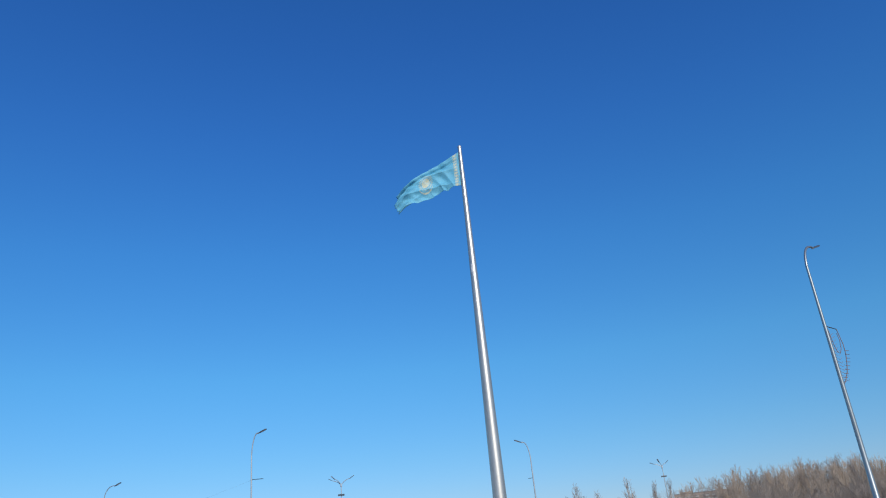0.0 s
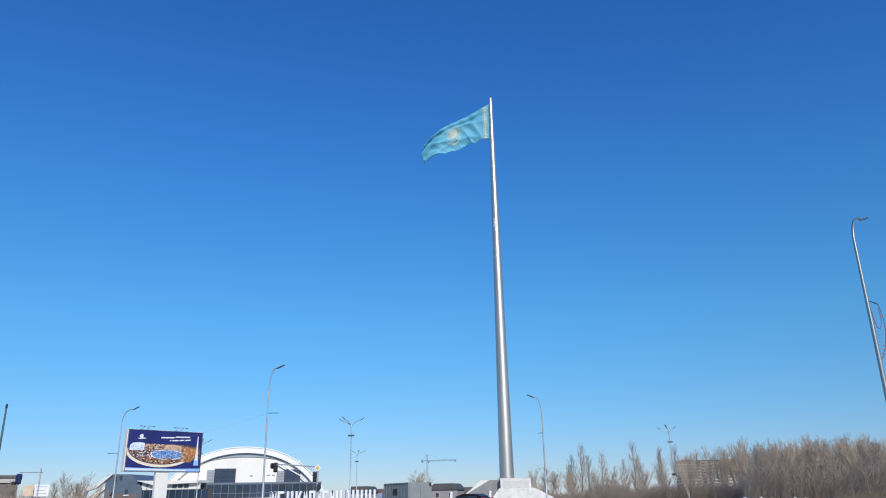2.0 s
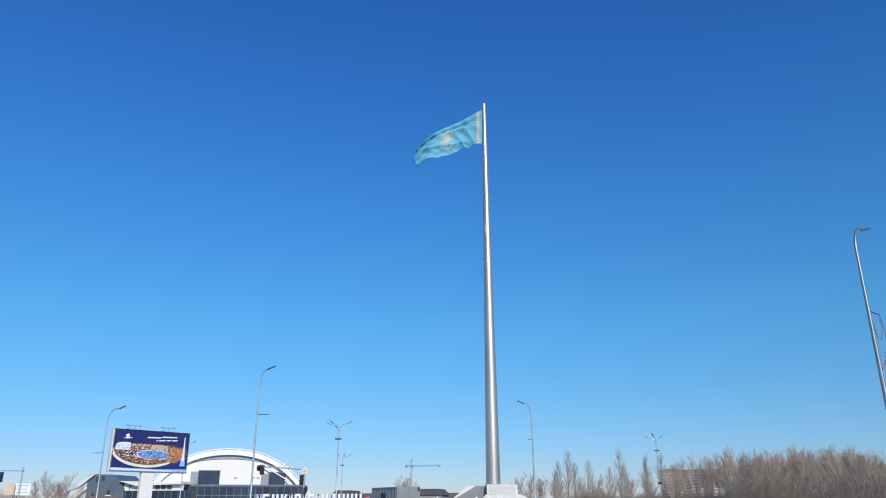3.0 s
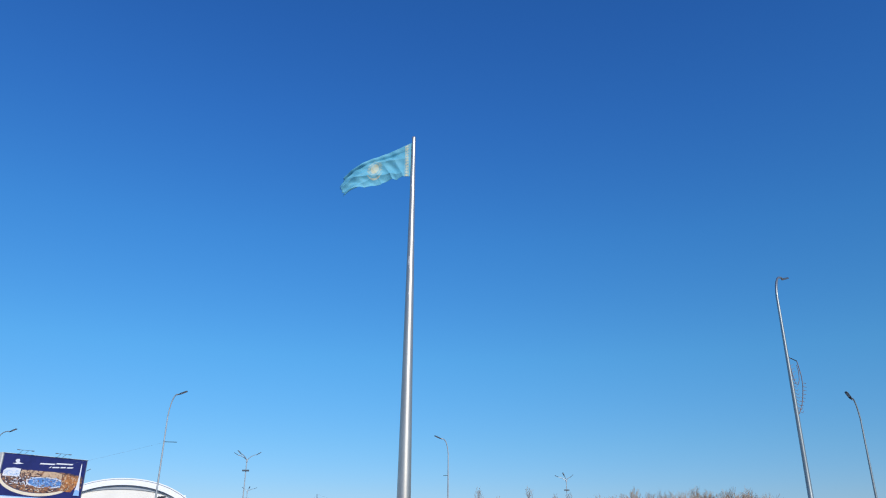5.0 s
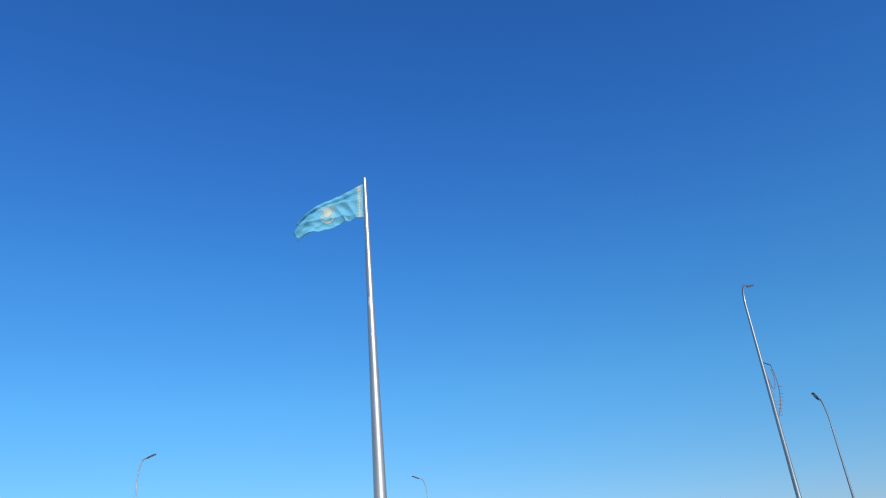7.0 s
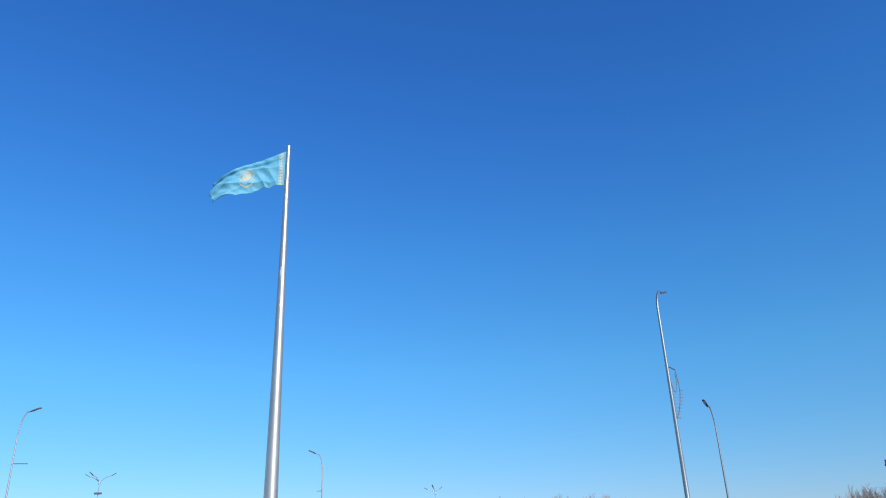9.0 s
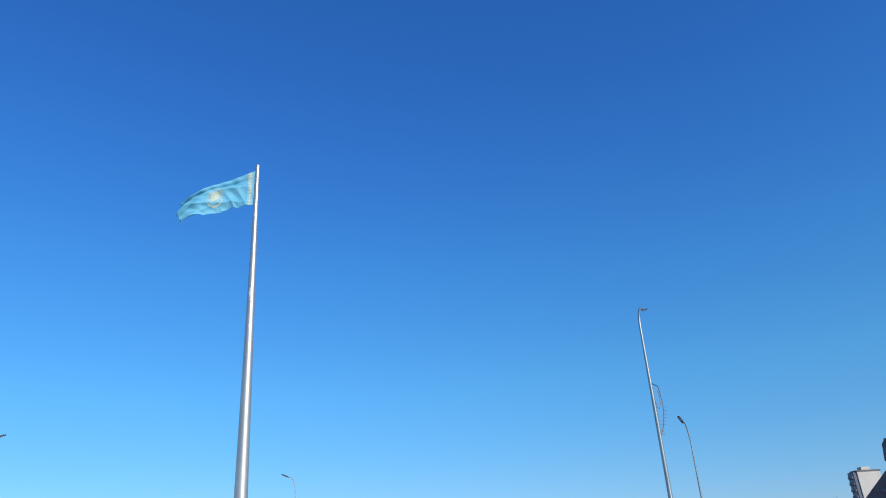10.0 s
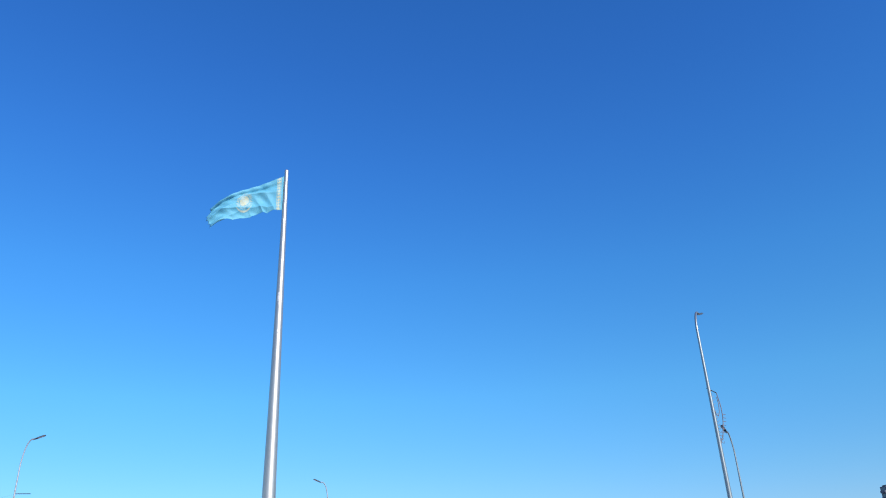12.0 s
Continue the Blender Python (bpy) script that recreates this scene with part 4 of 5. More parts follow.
# ---- big letters, heart ----
def letter_sign():
    ob = thing("big_letter_sign", -23, 98, 0, 0, "row of big white block letters on a low plinth", "sign")
    part("plinth", boxes((-7.6, 9.2, -0.5, 0.5, 0, 0.6), bevel=0.03), STONE, ob)
    w, z0, z1 = 0.80, 0.6, 2.90

    def stroke(bm, x, u0, v0, u1, v1, t=0.24):
        """One slanting or upright stroke of a letter between two places of its square."""
        ax, az, bx, bz = x + w * u0, z0 + (z1 - z0) * v0, x + w * u1, z0 + (z1 - z0) * v1
        if abs(v1 - v0) < 0.01:
            prism([(ax, az - 0.15), (bx, bz - 0.15), (bx, bz + 0.15), (ax, az + 0.15)], -0.20, 0.20, bm)
        else:
            prism([(ax, az), (ax + t, az), (bx + t, bz), (bx, bz)], -0.22, 0.22, bm)

    shapes = {
        "E": ((0, 0, 0, 1), (0.2, 0.94, 1, 0.94), (0.2, 0.5, 0.9, 0.5), (0.2, 0.06, 1, 0.06)),
        "H": ((0, 0, 0, 1), (0.7, 0, 0.7, 1), (0.2, 0.5, 0.8, 0.5)),
        "K": ((0, 0, 0, 1), (0.2, 0.45, 0.72, 1), (0.72, 0, 0.2, 0.55)),
        "A": ((0, 0, 0.33, 1), (0.7, 0, 0.37, 1), (0.25, 0.3, 0.8, 0.3)),
        "P": ((0, 0, 0, 1), (0.2, 0.94, 0.95, 0.94), (0.2, 0.48, 0.95, 0.48), (0.68, 0.48, 0.68, 0.94)),
        "M": ((0, 0, 0, 1), (0.7, 0, 0.7, 1), (0.35, 0.35, 0.02, 0.98), (0.35, 0.35, 0.68, 0.98)),
        "G": ((0, 0, 0, 1), (0.2, 0.94, 0.95, 0.94)),
        "D": ((0.1, 0.1, 0.25, 1), (0.6, 0.1, 0.6, 1), (0.3, 0.94, 0.85, 0.94), (-0.08, 0.1, 1.05, 0.1)),
        "Y": ((0, 0, 0, 1), (0.74, 0, 0.74, 1), (0.2, 0.5, 0.55, 0.5), (0.2, 0.06, 0.55, 0.06), (0.36, 0.06, 0.36, 0.5)),
    }
    # the Cyrillic row, stroke by stroke: three letters, a gap, then eleven
    row = tuple(zip("MEHKAPAGAHDYHY", (-6.77, -5.74, -4.52, -3.36, -2.46, -1.56, -0.66, 0.24, 1.10, 2.0, 3.02, 4.1, 5.22, 6.3)))
    for sign, x in row:
        bm = bmesh.new()
        for st in shapes[sign]:
            stroke(bm, x - w / 2, *st)
        part("block_letter", bm, WHITE_GLOSS, ob)
    # the heart at the row's end
    pts = []
    for k in range(40):
        a = 2 * math.pi * k / 40
        pts.append((7.75 + 0.70 * math.sin(a) ** 3, 1.95 + 0.060 * (13 * math.cos(a) - 5 * math.cos(2 * a) - 2 * math.cos(3 * a) - math.cos(4 * a)) * 0.95))
    part("heart", prism(pts, -0.24, 0.24), RED, ob, "red heart")
    part("heart_support", boxes((7.65, 7.85, -0.1, 0.1, 0.55, 1.1)), RED, ob)


letter_sign()


# ---- traffic signals and boards ----
def signal_head(parent, x, y, z0, z1, mat=BLACK, w=0.36):
    body = part("signal_head", boxes((x - w / 2, x + w / 2, y - 0.14, y + 0.14, z0, z1), bevel=0.03), mat, parent, "black traffic signal head")
    n = 3
    for k in range(n):
        z = z0 + (z1 - z0) * (k + 0.5) / n
        bm = bmesh.new()
        tube(bm, [(x, y - 0.14, z), (x, y - 0.30, z)], 0.10, 10)
        part("visor", bm, mat, body)
    part("backing_board", boxes((x - w * 0.75, x + w * 0.75, y + 0.14, y + 0.17, z0 - 0.08, z1 + 0.08)), mat, body)


def traffic_signal():
    ob = thing("traffic_signal", -18.2, 75, 0, 0, "cantilever traffic signal with a yellow diamond priority sign", "traffic signal")
    part("post", bars(([(0, 0, 0), (0, 0, 2.5), (0, 0, 5.0)], 0.10), n=10), GALV, ob)
    part("cantilever", bars(([(0, 0, 4.85), (-2.2, 0, 5.05), (-4.4, 0, 5.2)], 0.06), ([(0, 0, 4.3), (-1.4, 0, 4.95)], 0.035), n=8), GALV, ob)
    signal_head(ob, -4.35, -0.1, 4.5, 5.28, w=0.3)
    signal_head(ob, -4.7, -0.05, 4.85, 5.25, w=0.2)
    signal_head(ob, -0.28, -0.1, 3.5, 4.3, w=0.28)
    signal_head(ob, 0.18, -0.1, 2.6, 3.2, w=0.26)
    m = Matrix.Translation((0.05, -0.2, 4.75)) @ pose(0, 0, 0, 0, 45, 0)
    bm = bmesh.new()
    box(bm, -0.26, 0.26, -0.02, 0.02, -0.26, 0.26, 0.0, m)
    sign = part("priority_sign", bm, PRINT_WHITE, ob, "white-edged yellow diamond sign")
    bm = bmesh.new()
    box(bm, -0.16, 0.16, -0.04, -0.02, -0.16, 0.16, 0.0, m)
    part("sign_face", bm, YELLOW, sign)
    part("warning_sign", prism([(0.25, 2.5), (0.85, 2.5), (0.55, 3.0)], -0.2, -0.17), PRINT_WHITE, ob, "small white triangular sign")


def far_signal():
    ob = thing("traffic_signal", -47.8, 75.6, 0, 0, "thin traffic signal post with a dark blue signal box", "traffic signal")
    part("post", bars(([(0, 0, 0), (0, 0, 5.4)], 0.07), n=8), GALV, ob)
    part("cantilever", bars(([(0.3, 0, 4.95), (-1.7, -0.9, 4.95)], 0.04), n=6), GALV, ob)
    signal_head(ob, -1.75, -0.95, 3.9, 4.75, NAVY, 0.38)
    part("control_box", boxes((-2.3, -1.95, -1.1, -0.8, 3.75, 4.05), bevel=0.02), BLACK, ob)


def roadside_board(x, y, turn, w, z0, z1, mat, name, label, lines=3):
    ob = thing(name, x, y, 0, turn, label, "sign board")
    part("panel", boxes((-w / 2, w / 2, -0.05, 0.05, z0, z1), bevel=0.01), mat, ob)
    for dx in (-w * 0.35, w * 0.35):
        part("leg", bars(([(dx, 0.08, 0), (dx, 0.08, z1 - 0.1)], 0.04), n=6), GALV, ob)
    for k in range(lines):
        z = z0 + (z1 - z0) * (k + 0.7) / (lines + 0.4)
        part("text_bar", boxes((-w * 0.36, w * (0.36 - 0.1 * (k % 2)), -0.06, -0.05, z, z + 0.07)), SOFFIT, ob)
    return ob


traffic_signal()
far_signal()
roadside_board(-53.6, 85.3, 30, 1.6, 2.7, 4.0, PRINT_WHITE, "notice_board", "white notice board with unreadable lines on thin legs")
roadside_board(-54.6, 84.4, 12, 1.15, 2.75, 3.9, ORANGE, "notice_board", "orange patterned notice board on thin legs", 0)


# ---- vehicles ----
def wheel(parent, x, y, r):
    bm = bmesh.new()
    tube(bm, [(x, y - 0.11, r), (x, y - 0.08, r), (x, y + 0.08, r), (x, y + 0.11, r)], [r * 0.9, r, r, r * 0.9], 20)
    w = part("wheel", bm, TYRE, parent)
    bm = bmesh.new()
    tube(bm, [(x, y - 0.115, r), (x, y + 0.115, r)], r * 0.6, 14)
    part("rim", bm, GALV, w)


def hatchback():
    ob = thing("car", -2.65, 62.2, 0, 152, "dark maroon tall hatchback on the road", "car")
    body = [(-2.1, 0.35), (2.15, 0.35), (2.2, 0.7), (2.05, 1.0), (1.05, 1.12), (-2.05, 1.18), (-2.15, 0.8)]
    bm = prism(body, -0.88, 0.88)
    bmesh.ops.bevel(bm, geom=list(bm.edges), offset=0.07, segments=2, affect='EDGES')
    part("body", bm, CAR_PAINT, ob)
    bm = prism([(-1.95, 1.12), (1.1, 1.1), (0.35, 1.78), (-0.1, 1.88), (-1.45, 1.86), (-1.75, 1.72)], -0.76, 0.76)
    bmesh.ops.bevel(bm, geom=list(bm.edges), offset=0.06, segments=2, affect='EDGES')
    part("cabin", bm, CAR_PAINT, ob)
    for s in (-1, 1):
        part("side_window", prism([(-0.55, 1.2), (0.75, 1.2), (0.25, 1.68), (-0.55, 1.74)], s * 0.765 - 0.01, s * 0.765 + 0.01), GLASS_DARK, ob)
        part("side_window", prism([(-1.6, 1.2), (-0.62, 1.2), (-0.62, 1.74), (-1.45, 1.72)], s * 0.765 - 0.01, s * 0.765 + 0.01), GLASS_DARK, ob)
        part("tail_light", boxes((-2.14, -1.9, s * 0.74 - 0.1, s * 0.74 + 0.1, 0.95, 1.62), bevel=0.03), RED, ob)
        part("headlight", boxes((1.95, 2.16, s * 0.65 - 0.18, s * 0.65 + 0.18, 0.75, 0.95), bevel=0.03), LAMP_GLASS, ob)
        part("mirror", boxes((0.75, 0.95, s * 0.97 - 0.1, s * 0.97 + 0.1, 1.12, 1.3), bevel=0.04), BLACK, ob)
        part("roof_rail", boxes((-1.35, 0.0, s * 0.66 - 0.02, s * 0.66 + 0.02, 1.87, 1.92)), BLACK, ob)
    part("rear_window", boxes((-1.93, -1.82, -0.6, 0.6, 1.22, 1.66), bevel=0.01), GLASS_DARK, ob)
    part("windscreen", prism([(0.42, 1.74), (1.08, 1.14), (1.11, 1.17), (0.46, 1.78)], -0.66, 0.66), GLASS_DARK, ob)
    part("bumper", boxes((-2.24, -2.08, -0.82, 0.82, 0.36, 0.7), bevel=0.04), BLACK, ob)
    for x in (-1.35, 1.35):
        for y in (-0.8, 0.8):
            wheel(ob, x, y, 0.33)


def box_truck():
    ob = thing("box_truck", -7.67, 62.6, 0, 127, "small truck with a grey box body and a side window", "truck")
    part("box_body", boxes((-2.4, 1.7, -1.05, 1.05, 0.85, 2.80), bevel=0.04), BOX_GREY, ob, "grey box body")
    for d in ((-2.43, 1.73, -1.08, 1.08, 2.76, 2.86), (-2.44, -2.38, -1.08, 1.08, 0.85, 2.8), (1.68, 1.74, -1.08, 1.08, 0.85, 2.8)):
        part("edge_trim", boxes(d, bevel=0.01), BOX_GREY, ob)
    part("side_window", boxes((-0.6, 0.15, 1.04, 1.085, 1.95, 2.42), bevel=0.01), BLACK, ob, "small dark window")
    for k in range(8):
        part("side_rib", boxes((-2.2 + k * 0.5, -2.16 + k * 0.5, 1.045, 1.07, 0.9, 2.72)), BOX_GREY, ob)
    part("rear_door", boxes((-2.47, -2.42, -0.95, -0.02, 0.95, 2.65)), BOX_GREY, ob)
    part("rear_door", boxes((-2.47, -2.42, 0.02, 0.95, 0.95, 2.65)), BOX_GREY, ob)
    part("marker_lamp", boxes((-2.5, -2.4, -1.0, -0.85, 2.55, 2.85), bevel=0.02), BLACK, ob)
    part("cab", prism([(1.8, 0.5), (3.5, 0.5), (3.5, 1.3), (3.2, 2.1), (1.8, 2.2)], -0.95, 0.95), WHITE_GLOSS, ob)
    part("windscreen", prism([(3.52, 1.35), (3.25, 2.02), (3.22, 2.0), (3.48, 1.34)], -0.85, 0.85), GLASS_DARK, ob)
    part("chassis", boxes((-2.4, 3.2, -0.45, 0.45, 0.5, 0.84)), BLACK, ob)
    for x in (-1.5, 2.55):
        for y in (-0.85, 0.85):
            wheel(ob, x, y, 0.4)


hatchback()
box_truck()


# ---- trees ----
class Sticks:
    """Collects thin three- to five-sided bars into one mesh."""

    def __init__(self):
        self.verts, self.faces = [], []

    def add(self, pts, radii, n=3):
        first = len(self.verts)
        for i, p in enumerate(pts):
            d = pts[min(i + 1, len(pts) - 1)] - pts[max(i - 1, 0)]
            if d.length < 1e-6:
                d = Vector((0, 0, 1))
            d.normalize()
            s = d.cross(Vector((0.3, 0.9, 0.1))).normalized()
            t = d.cross(s)
            for k in range(n):
                a = 2 * math.pi * k / n
                self.verts.append(p + (s * math.cos(a) + t * math.sin(a)) * radii[i])
        for i in range(len(pts) - 1):
            for k in range(n):
                a, b = first + i * n + k, first + i * n + (k + 1) % n
                self.faces.append((a, b, b + n, a + n))

    def mesh(self, name, mat, parent=None, label=""):
        me = bpy.data.meshes.new(name)
        me.from_pydata([tuple(v) for v in self.verts], [], self.faces)
        me.materials.append(mat)
        ob = new(name, me)
        if parent:
            ob.parent = parent
        return tagged(ob, label)


def limb(rnd, sticks, p, d, length, r, level, upward, density):
    """One limb that curves upward and carries finer ones."""
    n = (4, 4, 2, 1)[level]
    pts, dirs = [p.copy()], [d.copy()]
    q, w = p.copy(), d.copy()
    for i in range(n):
        w = (w + Vector((rnd.uniform(-1, 1), rnd.uniform(-1, 1), rnd.uniform(-0.6, 0.8))) * (0.07 if upward > 0.6 else 0.11) + Vector((0, 0, upward * 0.22))).normalized()
        q = q + w * (length / n)
        pts.append(q.copy())
        dirs.append(w.copy())
    sticks.add(pts, [max(0.008, r * (1 - 0.85 * i / n)) for i in range(n + 1)], 4 if level == 0 else 3)
    if level >= 3:
        return
    kids = max(2, int(density[level]))
    for k in range(kids):
        t = 0.2 + 0.8 * (k + rnd.random()) / kids
        i = min(n - 1, int(t * n))
        f = t * n - i
        at = pts[i].lerp(pts[i + 1], f)
        axis = dirs[i + 1].cross(Vector((rnd.uniform(-1, 1), rnd.uniform(-1, 1), rnd.uniform(-1, 1)))).normalized()
        spread = rnd.uniform(16, 38)
        nd = Matrix.Rotation(radians(spread), 3, axis) @ dirs[i + 1]
        limb(rnd, sticks, at, nd, length * rnd.uniform(0.34, 0.55) * (1.15 - 0.4 * t), r * 0.42, level + 1, upward, density)


def bare_tree(seed, height, habit, name="bare_tree"):
    """A leafless tree of 10 m or so: 'column' with steep limbs, or 'broad'."""
    rnd = random.Random(seed)
    ob = thing(name, 0, 0)
    trunk, crown = Sticks(), Sticks()
    forks = 1 if habit == "column" else rnd.choice((2, 3, 3))
    base_h = height * (0.06 if habit == "column" else rnd.uniform(0.16, 0.26))
    tops = []
    for f in range(forks):
        a = rnd.uniform(0, 6.28)
        lean = 0.015 if habit == "column" else rnd.uniform(0.08, 0.24)
        top = Vector((math.cos(a) * lean * height, math.sin(a) * lean * height, height * (1.0 if habit == "column" else rnd.uniform(0.8, 0.97))))
        pts = [Vector((0, 0, -0.1)), Vector((0, 0, base_h))]
        for i in range(1, 6):
            t = i / 5
            pts.append(Vector((0, 0, base_h)).lerp(top, t) + Vector((rnd.uniform(-1, 1), rnd.uniform(-1, 1), 0)) * (0.004 if habit == "column" else 0.012) * height)
        r0 = height * 0.013
        trunk.add(pts, [r0, r0 * 0.85] + [r0 * (0.8 - 0.72 * i / 5) for i in range(1, 6)], 6)
        tops.append(pts)
    for pts in tops:
        count = 40 if habit == "column" else int(36 / forks) + 4
        for k in range(count):
            t = (0.08 if habit == "column" else 0.18) + (0.98 - 0.12) * (k + rnd.random()) / count
            s = min(len(pts) - 1.001, 1 + t * (len(pts) - 2))
            i = int(s)
            at = pts[i].lerp(pts[i + 1], s - i)
            a = rnd.uniform(0, 6.28)
            if habit == "column":
                tilt, length = rnd.uniform(24, 40), height * 0.40 * (1.0 - 0.86 * t) * min(1, 0.35 + 3.2 * t) * rnd.uniform(0.6, 1.15)
            else:
                tilt, length = rnd.uniform(18, 52), height * 0.34 * (1.05 - 0.6 * t) * rnd.uniform(0.6, 1.15)
            d = Vector((math.sin(radians(tilt)) * math.cos(a), math.sin(radians(tilt)) * math.sin(a), math.cos(radians(tilt))))
            limb(rnd, crown, at, d, length, (0.0050 if habit == "column" else 0.0048) * height * (1.1 - 0.6 * t), 1, 0.62 if habit == "column" else 0.6, (0, 6, 3) if habit == "column" else (0, 7, 3))
    trunk.mesh("trunk", BARK, ob)
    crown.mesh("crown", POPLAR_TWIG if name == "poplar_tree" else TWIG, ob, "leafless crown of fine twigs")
    return ob


H0 = 10.0
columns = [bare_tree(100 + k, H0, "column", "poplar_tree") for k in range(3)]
broads = [bare_tree(200 + k, H0, "broad") for k in range(5)]
rnd_t = random.Random(77)


def plant(proto, x, y, height, label, group, wide=1.0):
    s = height / H0
    o = copy_thing(proto, pose(x, y, 0, 0, 0, rnd_t.uniform(0, 360)) @ Matrix.Diagonal((s * wide, s * wide, s, 1)))
    return tagged(o, label, "tree", group)


for k, (x, y, h) in enumerate(((14.0, 138.9, 10.7), (12.4, 140.5, 8.9), (15.5, 139.6, 8.8), (17.6, 138.6, 9.2), (23.3, 137.8, 10.9), (21.7, 139.5, 8.0), (27.8, 137.1, 9.7), (30.3, 136.6, 9.9), (20.2, 140, 6.8), (24.6, 142, 8.4), (11.9, 141, 7.4), (19.0, 143, 6.6), (28.2, 140, 8.6), (25.6, 144, 7.4))):
    plant(columns[k % 3], x, y, h, "slim leafless poplar at the edge of the woods", "poplars", 0.98)
for k, (x, y, h) in enumerate(((7.0, 139.0, 6.3), (4.8, 141, 6.4), (9.4, 137, 6.0), (6.0, 134, 5.2), (11.0, 133, 5.6), (8.4, 135, 5.4), (12.6, 134, 5.0), (16.0, 134, 5.6), (20.5, 133, 5.2), (24.0, 134, 5.8), (18.5, 136, 5.4), (28.0, 133, 6.2), (-14.6, 130, 6.1), (-13.9, 131, 5.6), (-15.4, 129.5, 5.3), (-77.6, 115.8, 5.4), (-78.9, 117.2, 5.0), (-75.2, 118.0, 4.6), (-70.8, 120.0, 6.6), (-69.4, 121.0, 5.4), (-72.4, 119.2, 5.2), (-74.6, 129.5, 6.6), (-76.6, 131, 5.4), (-72.5, 131, 5.0), (-51.0, 95.0, 3.4))):
    plant(broads[k % 5], x, y, h, "small leafless tree on the open ground", "scattered trees", 1.15)

WOOD_TOP = ((12, 7.6), (14, 8.9), (16.6, 9.8), (18, 8.8), (20, 8.8), (21, 9.4), (23, 8.9), (24.5, 9.5), (26, 8.7), (27.7, 7.5), (31, 6.1), (32.7, 4.7), (34, 3.5), (36, 3.2), (39, 3.6), (40.5, 7.2), (41.7, 8.7), (43, 8.2), (45, 6.0), (50, 6))


def wood_height(az):
    for (a, h), (b, g) in zip(WOOD_TOP, WOOD_TOP[1:]):
        if a <= az <= b:
            return h + (g - h) * (az - a) / (b - a)
    return 6.0


for k in range(270):
    az = 13.2 + (46 - 13.2) * ((k * 0.6180339) % 1.0) ** 1.15
    far = rnd_t.uniform(103 if az > 18.5 else 112, 150)
    if az < 18.5 and rnd_t.random() < (0.74 if az < 15.2 else 0.5):
        continue
    top = 1.6 + (wood_height(az) * (0.93 if az < 18.5 else 0.99) - 1.6) * far / 115 * rnd_t.uniform(0.74, 0.93)
    if top < 2.2:
        continue
    proto = broads[rnd_t.randrange(5)] if rnd_t.random() < 0.6 else columns[rnd_t.randrange(3)]
    if proto in columns:
        far = max(far, 118)
    plant(proto, far * math.sin(radians(az)), far * math.cos(radians(az)), top, "leafless tree in the dense brown winter woods", "woodland trees", rnd_t.uniform(0.8, 1.1))
for ob in columns + broads:
    for o in (*ob.children_recursive, ob):
        bpy.data.objects.remove(o)


def brush(name, count, place, height, mat, label, seed, wide=0.02, forks=0):
    """Upright thin blades or forked twigs in their thousands."""
    rnd = random.Random(seed)
    st = Sticks()
    for k in range(count):
        x, y = place(rnd)
        h = height * rnd.uniform(0.45, 1.0) * (0.75 + 0.5 * noise.noise(Vector((x * 0.15, y * 0.15, seed))))
        lean = Vector((rnd.uniform(-0.3, 0.3), rnd.uniform(-0.3, 0.3), 0)) * h
        mid = Vector((x, y, h * 0.55)) + lean * 0.4
        st.add([Vector((x, y, -0.05)), mid, Vector((x, y, h)) + lean], [wide, wide * 0.7, 0.006], 3)
        for fork in range(forks):
            side = Vector((rnd.uniform(-1, 1), rnd.uniform(-1, 1), rnd.uniform(0.3, 1.1))) * h * 0.26
            start = mid.lerp(Vector((x, y, h)) + lean, rnd.uniform(-0.3, 0.6))
            st.add([start, start + side], [wide * 0.55, 0.006], 3)
    return tagged(st.mesh(name, mat), label, "shrubs", kind="stuff")


def in_sector(a0, a1, d0, d1):
    def place(rnd):
        az, d = radians(rnd.uniform(a0, a1)), rnd.uniform(d0, d1)
        return d * math.sin(az), d * math.cos(az)
    return place


brush("woodland_undergrowth", 19000, in_sector(17, 36, 94, 136), 6.2, SHRUB, "tangle of bare brown shoots under the trees", 5, 0.022, 3)
brush("hedge_shrubs", 11000, in_sector(2.5, 18, 118, 136), 4.0, SHRUB, "dense bare brown shrubs in front of the poplars", 6, 0.022, 2)
brush("dry_reeds", 7000, in_sector(23.0, 33, 84, 91), 2.0, REED, "strip of dry tan reeds before the woods", 7, 0.018)
brush("dry_grass", 3000, in_sector(36, 48, 78, 100), 1.6, REED, "dry tan grass on the verge", 9, 0.03)
brush("far_scrub", 5000, lambda r: (r.uniform(-260, 90), r.uniform(480, 700)), 5.5, SHRUB, "dark line of bare scrub on the horizon", 12, 0.16)
brush("roadside_shrubs", 3200, lambda r: (r.uniform(-86, -64), r.uniform(113, 122)), 4.4, SHRUB, "bare brown shrubs beside the boards", 10, 0.03)


